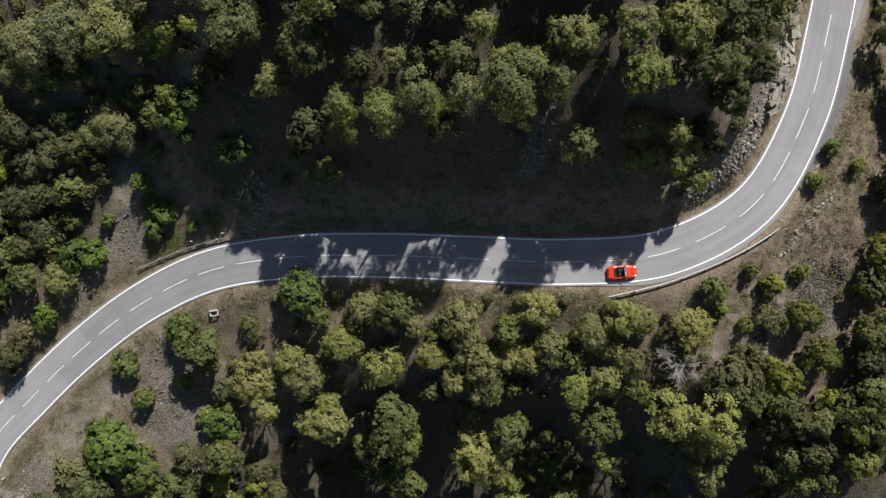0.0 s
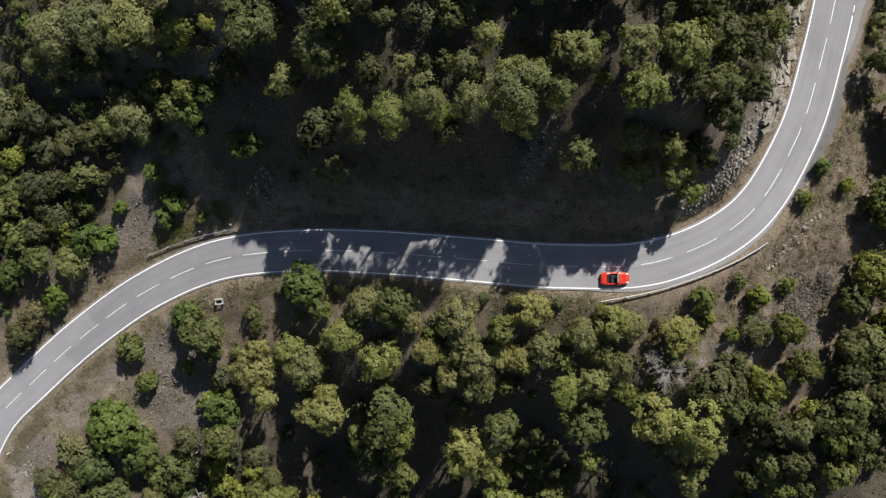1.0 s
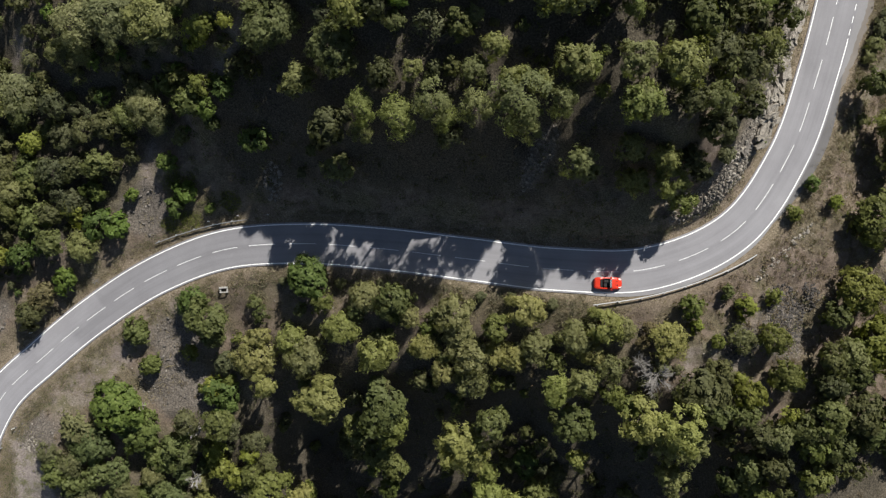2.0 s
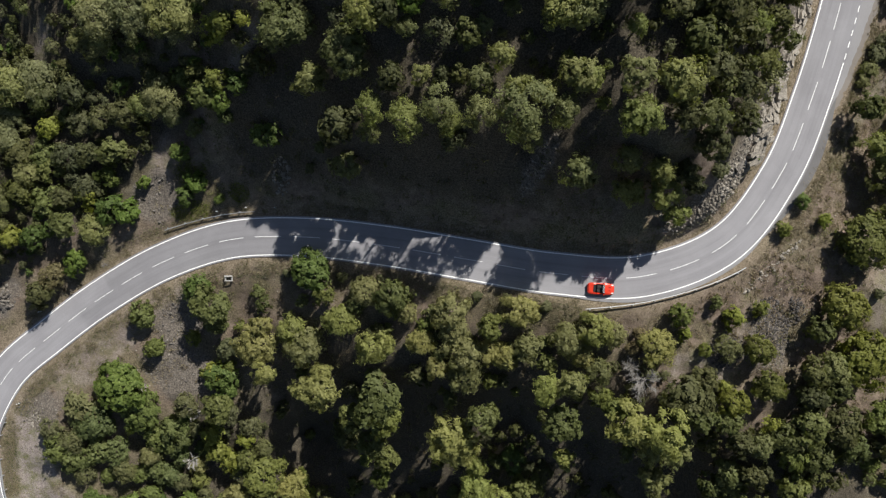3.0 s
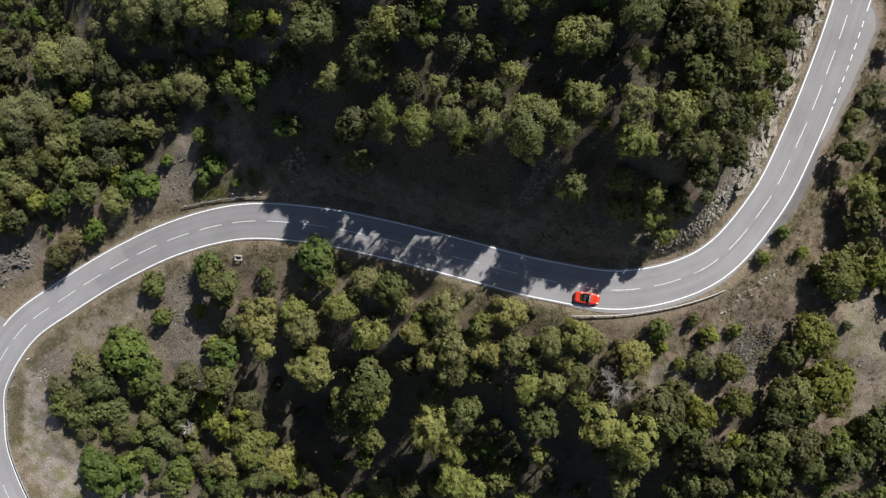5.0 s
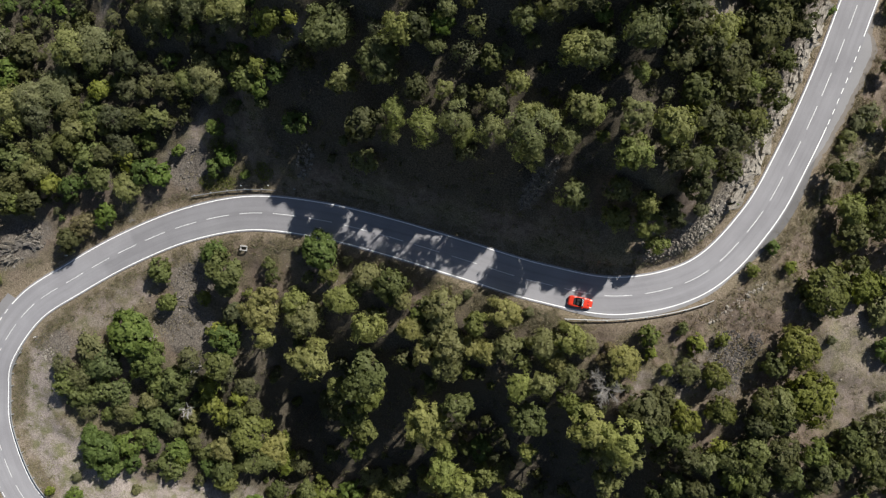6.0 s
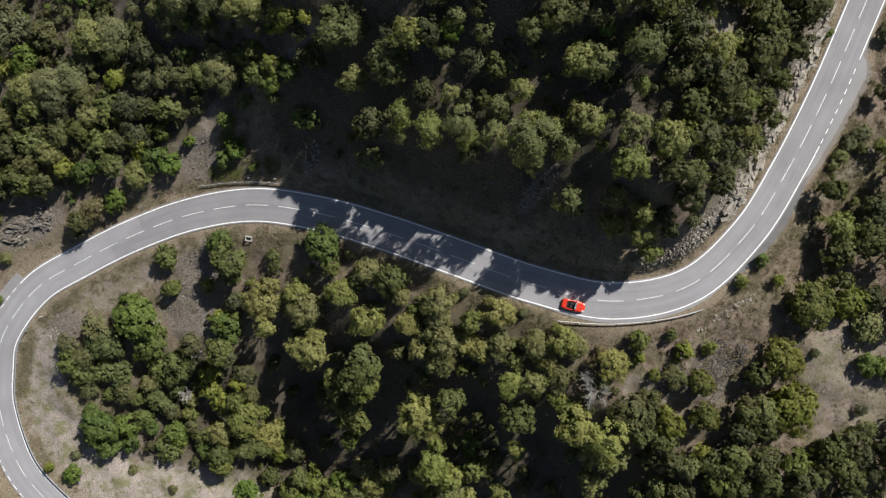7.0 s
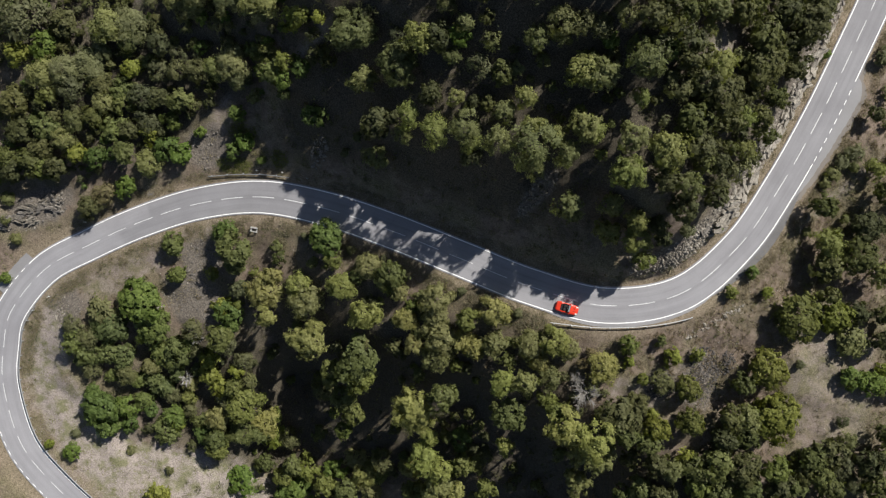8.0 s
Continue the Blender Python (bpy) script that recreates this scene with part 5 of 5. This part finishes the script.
heath("dry_brush", 11000, 84, BRUSH, lambda x, y, off, r: (off < -5) & ~in_blobs(x, y, FIELDS) & ((r < 0.45) | (x > 40)), "low grey-brown dry brush on the slope")
heath("green_brush", 6500, 85, SCRUBLEAF, lambda x, y, off, r: (np.abs(off) > 5.5) & ((off < 0) | (x < -38)) & ~in_blobs(x, y, FIELDS + STONES) & (r < 0.6), "low olive brush on the slope")


def stone_shape(rs, size):
    """An uneven angular stone."""
    bm = bmesh.new()
    bmesh.ops.create_icosphere(bm, subdivisions=1, radius=1)
    sc = (rs.uniform(0.7, 1.4), rs.uniform(0.6, 1.1), rs.uniform(0.4, 0.8))
    for v in bm.verts:
        v.co = Vector([c * s * rs.uniform(0.7, 1.2) * size for c, s in zip(v.co, sc)])
    verts = [tuple(v.co) for v in bm.verts]
    faces = [tuple(v.index for v in f.verts) for f in bm.faces]
    bm.free()
    return np.array(verts), faces


def rubble(name, places, seed, mat, label, lo, hi):
    """Many stones in one mesh, each half sunk into the ground."""
    rs = random.Random(seed)
    shapes = [stone_shape(rs, 1.0) for _ in range(10)]
    zs, off = ground([p[0] for p in places], [p[1] for p in places])
    verts, faces, n = [], [], 0
    for (x, y), z, o in zip(places, zs, off):
        if abs(o) < 4.4:
            continue
        v, f = shapes[rs.randrange(10)]
        a, s = rs.uniform(0, 6.28), lo + (hi - lo) * rs.random() ** 3
        c, q = math.cos(a), math.sin(a)
        verts.append(np.stack((x + s * (v[:, 0] * c - v[:, 1] * q), y + s * (v[:, 0] * q + v[:, 1] * c), z + s * v[:, 2] + s * 0.15), 1))
        faces += [tuple(i + n for i in t) for t in f]
        n += len(v)
    return tagged(new(name, sheet(name, np.concatenate(verts), faces, mat)), label, "stones", kind="stuff")


rubble("slate_rubble", beside(17.3, 19.2, 5.0, 9.5, 1700, 91), 91, TALUS, "grey and tan broken slate on the bank above the bend", 0.05, 0.3)
rubble("pale_rubble", beside(18.3, 22.6, 5.0, 8.6, 1500, 92), 92, PALEROCK, "pale broken rock on the bank above the road", 0.06, 0.45)
WALL_A, WALL_B, HEAP = (48.2, -0.9), (55.4, 8.0), (-67.0, -39.2, 1.6, 1.2, 30)
rubble("stone_row", [(WALL_A[0] + (WALL_B[0] - WALL_A[0]) * u + 0.5 * math.sin(u * 91), WALL_A[1] + (WALL_B[1] - WALL_A[1]) * u + 0.5 * math.cos(u * 57)) for u in [i / 120 for i in range(120)]], 95, PALEROCK, "loose row of pale stones on the slope below the bend", 0.07, 0.38)
rubble("stone_heap", scattered([HEAP], 45, 96), 96, PALEROCK, "heap of pale stones beside the hairpin", 0.08, 0.35)
rubble("slope_rock", scattered([(12.3, 13.6, 1.4, 4.6, -18), (-27, 8, 1.5, 3, 0)], 320, 97), 97, TALUS, "tan broken rock showing through the dark slope", 0.1, 0.5)
rubble("scree", scattered(STONES, 1500, 93), 93, ROCK, "small grey stones scattered on open ground", 0.05, 0.3)
heath("slope_brush", 46000, 184, BRUSH, lambda x, y, off, r: (off < -5.5) & (x > 36) & (y > -14) & (y < 72) & (r < 0.75) & ~in_blobs(x, y, FIELDS), "rusty brown dry brush covering the slope below the bend", 0.38)
# undergrowth packed densely, so that it also darkens the shaded slope
heath("slope_undergrowth", 20000, 185, DARKOAK, lambda x, y, off, r: (off > 6) & (x > -40) & (x < 34) & (y < 34) & (np.sin(x * 0.5 + 1) * np.sin(y * 0.6) + r > 0.35), "low dark undergrowth, thickened to deepen the shade on the slope above the road", 0.55)
heath("slope_tufts", 24000, 189, SCRUBLEAF, lambda x, y, off, r: (off < -5.5) & (x > 38) & (y > -16) & (y < 40) & (np.sin(x * 0.45 + 2) * np.sin(y * 0.5) + r > 0.55) & ~in_blobs(x, y, FIELDS), "low olive tufts among the dry brush below the bend", 0.36)
# dark brush standing in for shade on the floor of the lower wood
heath("wood_undergrowth", 16000, 188, DARKOAK, lambda x, y, off, r: (off < -12) & (x > -34) & (x < 50) & (y < -20) & (r < 0.6), "low dark brush added to deepen the shade in the lower wood", 0.5)
heath("verge_brush", 90000, 190, STRAW, lambda x, y, off, r: (off < -4.6) & (off > -8.5) & (x > -30) & (x < 30) & (r < 0.8) & (np.sin(x * 0.8) + np.sin(x * 0.33 + 1) > -0.6), "dry yellow brush on the bank below the road", 0.4)
heath("roadside_brush", 15000, 186, SCRUBLEAF, lambda x, y, off, r: (off < -6.6) & (x > 50) & (y > 8) & (np.sin(x * 0.6) * np.sin(y * 0.4 + 1) + r > 0.45), "olive brush along the outer edge of the road", 0.42)
rubble("dark_scree", scattered([(54, -6, 3, 5, 20), (46.7, -10.9, 2.8, 2.6, 0), (57, -3, 1.6, 2.5, 0)], 1500, 194), 194, SLATE, "dark slate scree on the slope below the bend", 0.07, 0.34)
heath("field_scrub", 30000, 187, BRUSH, lambda x, y, off, r: in_blobs(x, y, [(78, 0, 10, 18, 25), (72, 1, 7, 8, 0)]) & (r < 0.6), "small dark tufts on the dry field", 0.27)
rubble("lay_by_gravel", beside(19.7, 22.0, -7.4, -5.2, 500, 195), 195, TALUS, "loose gravel along the edge of the lay-by", 0.03, 0.11)
rubble("loose_stones", scattered([(-50, -18, 16, 12, 30), (-66, -30, 6, 8, 0), (-15, -8, 24, 4, 0), (60, 0, 10, 20, 0)], 1100, 193), 193, PALEROCK, "small pale stones lying on the dry slope", 0.03, 0.16)
rubble("field_stones", scattered(FIELDS, 500, 94), 94, PALEROCK, "pale stones lying in the dry field", 0.04, 0.2)


def outcrop(p, t, size, seed, mat, label):
    """A ledge of fractured bedded rock: angular slabs stacked back into the bank."""
    rs = random.Random(seed)
    dip, strike = rs.uniform(10, 34), rs.uniform(-24, 24)
    root = tagged(new("rock_outcrop"), label, "rock", "rocks above the road")
    z = float(ground(p.x, p.y)[0][0])
    root.matrix_basis = pose(p.x, p.y, z + 0.05 * size, 0, 0, math.degrees(math.atan2(t.y, t.x)) + rs.uniform(-15, 15))
    count = 9 if size < 0.8 else 15
    for k in range(count):
        lx, ly, lz = rs.uniform(0.5, 1.5), rs.uniform(0.22, 0.6), rs.uniform(0.14, 0.4)
        u = k / (count - 1)
        m = pose(rs.uniform(-1.1, 1.1), -0.55 + 1.0 * u + rs.uniform(-0.25, 0.25), -0.15 + 0.75 * u + rs.uniform(-0.12, 0.12), dip + rs.uniform(-9, 9), rs.uniform(-10, 10), strike + rs.uniform(-28, 28))
        rim, turn = rs.choice((5, 6, 7)), rs.uniform(0, 6.28)
        corners = [(turn + 6.283 * (c + rs.uniform(-0.3, 0.3)) / rim, rs.uniform(0.75, 1.1)) for c in range(rim)]
        verts, faces = [], []
        for h, f in ((-1, 0.9), (0.8, 1.0), (1, 0.95)):
            verts += [m @ Vector((lx * 0.75 * f * r * math.cos(a), ly * 0.75 * f * r * math.sin(a), lz * (h + rs.uniform(-0.16, 0.16)))) * size for a, r in corners]
        for e in range(2):
            faces += [(e * rim + c, e * rim + (c + 1) % rim, (e + 1) * rim + (c + 1) % rim, (e + 1) * rim + c) for c in range(rim)]
        faces += [tuple(reversed(range(rim))), tuple(2 * rim + c for c in range(rim))]
        part("slab", sheet("slab", verts, faces, mat), mat, root)


for i, big in enumerate([0] * 44 + [1] * 12):
    r = random.Random(300 + i)
    pale = big or i % 3 != 0
    outcrop(*at_road(19.0 + 0.28 * (i - 44) + r.uniform(-0.06, 0.06) if big else r.uniform(18.7, 22.8), r.uniform(6.4, 7.0) if big else r.uniform(5.8, 8.0)), r.uniform(1.0, 1.5) if big else r.uniform(0.3, 0.85), 300 + i, PALEROCK if pale else ROCK,
            "pale fractured rock ledge in the road cutting" if pale else "dark fractured rock ledge in the road cutting")
# bare rock beside the hairpin
for i in range(34):
    r = random.Random(360 + i)
    u = r.random()
    outcrop(Vector((-82.5 + 10 * u + r.uniform(-0.8, 0.8), -25.8 + 9 * u + r.uniform(-1.7, 1.7), 0)), Vector((0.74, 0.67, 0)), r.uniform(0.3, 0.95), 360 + i, ROCK if i % 3 else TALUS, "grey slabby rock showing above the hairpin")


# ---- small things beside the road ----
def fallen_branch(x, y, turn, long):
    """A bleached branch lying on the ground, with a fork."""
    z = float(ground(x, y)[0][0])
    root = tagged(new("fallen_branch"), "bleached dead branch lying on the ground", "branch", "fallen branches")
    root.matrix_basis = pose(x, y, z + 0.05, 0, 0, turn)
    part("limb", sheet("limb", *tube([(-long / 2, 0, 0), (0, 0.1, 0.08), (long / 2, -0.05, 0.12)], [0.09, 0.07, 0.03], 6), DEADWOOD), DEADWOOD, root)
    for s in (-1, 1):
        part("twig", sheet("twig", *tube([(0.1 * s, 0.08, 0.07), (0.3 * long, 0.35 * s, 0.16), (0.42 * long, 0.6 * s, 0.2)], [0.05, 0.035, 0.015], 5), DEADWOOD), DEADWOOD, root)


for x, y, turn, long in ((-59.4, -33.6, 40, 1.8), (-61.9, -46.4, 160, 1.6), (-56.4, -10.3, 20, 1.5), (-56.6, -10.3, 70, 1.0), (39.0, -17.0, 100, 1.6)):
    fallen_branch(x, y, turn, long)


def marker_post(num, side):
    p, t = at_road(num, side)
    z = float(ground(p.x, p.y)[0][0])
    root = tagged(new("marker_post"), "white roadside marker post with a dark band", "marker post", "marker posts")
    root.matrix_basis = pose(p.x, p.y, z, 0, 0, math.degrees(math.atan2(t.y, t.x)))
    bm = bmesh.new()
    box(bm, -0.09, 0.09, -0.07, 0.07, -0.2, 1.0, 0.03)
    part("post", bm, WHITE, root)
    bm = bmesh.new()
    box(bm, -0.094, 0.094, -0.074, 0.074, 0.72, 0.86, 0.02)
    part("band", bm, DARKSTEEL, root)


for n, s in ((16.62, -4.5), (11.9, 5.0), (12.25, 4.95), (12.6, 4.7), (9.1, 4.3), (7.7, -4.5)):
    marker_post(n, s)


def culvert(x, y, turn):
    z = float(ground(x, y)[0][0])
    root = tagged(new("culvert_head"), "small weathered concrete culvert head below the road", "culvert")
    root.matrix_basis = pose(x, y, z, 0, 0, turn) @ Matrix.Scale(0.8, 4)
    for name, b, mat in (("wall", (-0.8, 0.8, 0.35, 0.6, -0.5, 0.7), CONCRETE), ("wall", (-0.8, -0.55, -0.6, 0.346, -0.5, 0.55), CONCRETE),
                         ("wall", (0.55, 0.8, -0.6, 0.346, -0.5, 0.55), CONCRETE), ("lid", (-0.85, 0.85, 0.3, 0.65, 0.704, 0.8), CONCRETE), ("lid", (-0.85, 0.85, -0.6, -0.35, 0.554, 0.64), CONCRETE)):
        bm = bmesh.new()
        box(bm, *b, 0.03)
        part(name, bm, mat, root)


culvert(-34.7, -9.7, 8)


# ---- the red roadster ----
CAR_RED = plain("red_car_paint", (0.62, 0.045, 0.022), 0.3, 0.0, 0.05, 2)
BLACK = plain("black_trim", (0.015, 0.015, 0.017), 0.6, 0, 0.2, 6)
LEATHER = plain("dark_seat_leather", (0.03, 0.028, 0.028), 0.55, 0, 0.2, 8)
RUBBER = plain("tyre_rubber", (0.02, 0.02, 0.02), 0.85, 0, 0.2, 8)
ALLOY = plain("alloy_rim", (0.5, 0.5, 0.52), 0.3, 0.9, 0.1, 8)
LAMP = plain("headlamp_glass", (0.75, 0.74, 0.7), 0.1, 0.0, 0.05, 8)
TAIL = plain("tail_lamp", (0.3, 0.01, 0.01), 0.2, 0, 0.1, 8)
SCREEN, _nt, _b = material("windscreen_glass", 0.05)
_b.inputs["Base Color"].default_value = (0.55, 0.62, 0.66, 1)
_b.inputs["Transmission Weight"].default_value = 0.75
_b.inputs["Specular IOR Level"].default_value = 0.6


def build_car():
    root = tagged(new("red_roadster"), "bright red open-top two-seat roadster driving on grey asphalt", "car")
    xs = np.linspace(-2.1, 2.1, 43)
    us = np.linspace(-1, 1, 25)

    def deck(x, u):
        side = np.interp(x, [-2.1, -1.9, -1.2, -0.7, 0.55, 1.2, 1.75, 2.0, 2.1], [0.5, 0.74, 0.86, 0.86, 0.86, 0.78, 0.66, 0.55, 0.42])
        z = side - 0.1 * abs(u) ** 4 + 0.05 * (1 - u * u) * (x > 0.5) + 0.05 * math.exp(-((abs(x) - 1.3) / 0.35) ** 2) * math.exp(-((abs(u) - 0.75) / 0.2) ** 2)
        if ((x + 0.22) / 0.72) ** 4 + (u / 0.78) ** 4 < 1:
            z = 0.42
        return z

    verts, faces = [], []
    nu = len(us)
    for x in xs:
        w = float(np.interp(x, [-2.1, -1.95, -1.5, 0, 1.3, 1.8, 2.0, 2.1], [0.6, 0.78, 0.9, 0.87, 0.89, 0.8, 0.66, 0.5]))
        verts.append((x, -w, 0.2))
        verts += [(x, u * w, deck(x, u)) for u in us]
        verts.append((x, w, 0.2))
    m = nu + 2
    for i in range(len(xs) - 1):
        for j in range(m - 1):
            a = i * m + j
            faces.append((a, a + m, a + m + 1, a + 1))
        a = i * m
        faces.append((a, a + m - 1, a + 2 * m - 1, a + m))
    faces += [tuple(range(m)), tuple(range((len(xs) - 1) * m, len(xs) * m))]
    me = sheet("body", verts, faces, CAR_RED)
    part("body", me, CAR_RED, root, "glossy red bodywork")
    bm = bmesh.new()
    box(bm, -0.8, 0.4, -0.62, 0.62, 0.425, 0.5, 0.03)
    box(bm, 0.28, 0.46, -0.62, 0.62, 0.5, 0.8, 0.05)
    part("interior", bm, BLACK, root, "black cockpit floor and dashboard")
    for y in (-0.33, 0.33):
        bm = bmesh.new()
        box(bm, -0.45, 0.05, y - 0.24, y + 0.24, 0.505, 0.62, 0.05)
        box(bm, -0.66, -0.46, y - 0.24, y + 0.24, 0.51, 1.02, 0.06)
        part("seat", bm, LEATHER, root, "dark leather bucket seat")
    bm = bmesh.new()
    box(bm, -1.2, -0.83, -0.6, 0.6, 0.83, 0.93, 0.05)
    part("folded_roof", bm, BLACK, root, "black folded cloth roof")
    v = [(0.62, -0.66, 0.84), (0.62, 0.66, 0.84), (0.22, 0.56, 1.2), (0.22, -0.56, 1.2)]
    v += [(x - 0.015, y, z - 0.015) for x, y, z in v]
    screen = part("windscreen", sheet("windscreen", v, [(0, 1, 2, 3), (7, 6, 5, 4), (0, 4, 5, 1), (1, 5, 6, 2), (2, 6, 7, 3), (3, 7, 4, 0)], SCREEN), SCREEN, root, "raked glass windscreen")
    part("screen_frame", sheet("screen_frame", *joined([tube([(0.63, -0.68, 0.82), (0.21, -0.58, 1.21), (0.2, 0.58, 1.21), (0.63, 0.68, 0.82)], [0.03, 0.028, 0.028, 0.03], 6)]), BLACK), BLACK, screen)
    for s in (-1, 1):
        bm = bmesh.new()
        bmesh.ops.create_uvsphere(bm, u_segments=12, v_segments=8, radius=1, matrix=pose(1.76, s * 0.6, 0.63, 0, 18, s * -12) @ Matrix.Diagonal((0.24, 0.13, 0.07, 1)))
        part("headlight", bm, LAMP, root, "clear oval headlight")
        bm = bmesh.new()
        bmesh.ops.create_uvsphere(bm, u_segments=12, v_segments=8, radius=1, matrix=pose(-2.0, s * 0.55, 0.62) @ Matrix.Diagonal((0.09, 0.14, 0.07, 1)))
        part("tail_light", bm, TAIL, root, "dark red tail light")
        bm = bmesh.new()
        box(bm, 0.36, 0.52, s * 0.96 - 0.1, s * 0.96 + 0.1, 0.88, 1.0, 0.04)
        part("wing_mirror", bm, CAR_RED, root)
        bm = bmesh.new()
        box(bm, 1.05, 1.5, s * 0.25 - 0.05, s * 0.25 + 0.05, 0.8, 0.835, 0.012)
        part("bonnet_vent", bm, BLACK, root, "black bonnet vent")
        for x in (-1.3, 1.3):
            bm = bmesh.new()
            bmesh.ops.create_cone(bm, cap_ends=True, segments=24, radius1=0.31, radius2=0.31, depth=0.2, matrix=pose(x, s * 0.8, 0.31, 90, 0, 0))
            bmesh.ops.bevel(bm, geom=[e for e in bm.edges if len(e.link_faces) == 2 and e.calc_face_angle(0) > 1], offset=0.03, segments=2, affect="EDGES")
            wheel = new("wheel")
            wheel.parent = root
            part("tyre", bm, RUBBER, wheel)
            bm = bmesh.new()
            bmesh.ops.create_cone(bm, cap_ends=True, segments=20, radius1=0.2, radius2=0.2, depth=0.215, matrix=pose(x, s * 0.8, 0.31, 90, 0, 0))
            part("rim", bm, ALLOY, wheel)
    bm = bmesh.new()
    box(bm, 2.0, 2.13, -0.42, 0.42, 0.28, 0.42, 0.03)
    part("grille", bm, BLACK, root)
    p, t = at_road(CAR_NUM, CAR_SIDE)
    q, _t = at_road(CAR_NUM + 0.1, CAR_SIDE)
    pitch = math.degrees(math.atan2(q.z - p.z, (q - p).length))
    root.matrix_basis = pose(p.x, p.y, p.z + 0.005, 0, -pitch, math.degrees(math.atan2(t.y, t.x)))


CAR_NUM, CAR_SIDE = 16.52, -1.71
build_car()
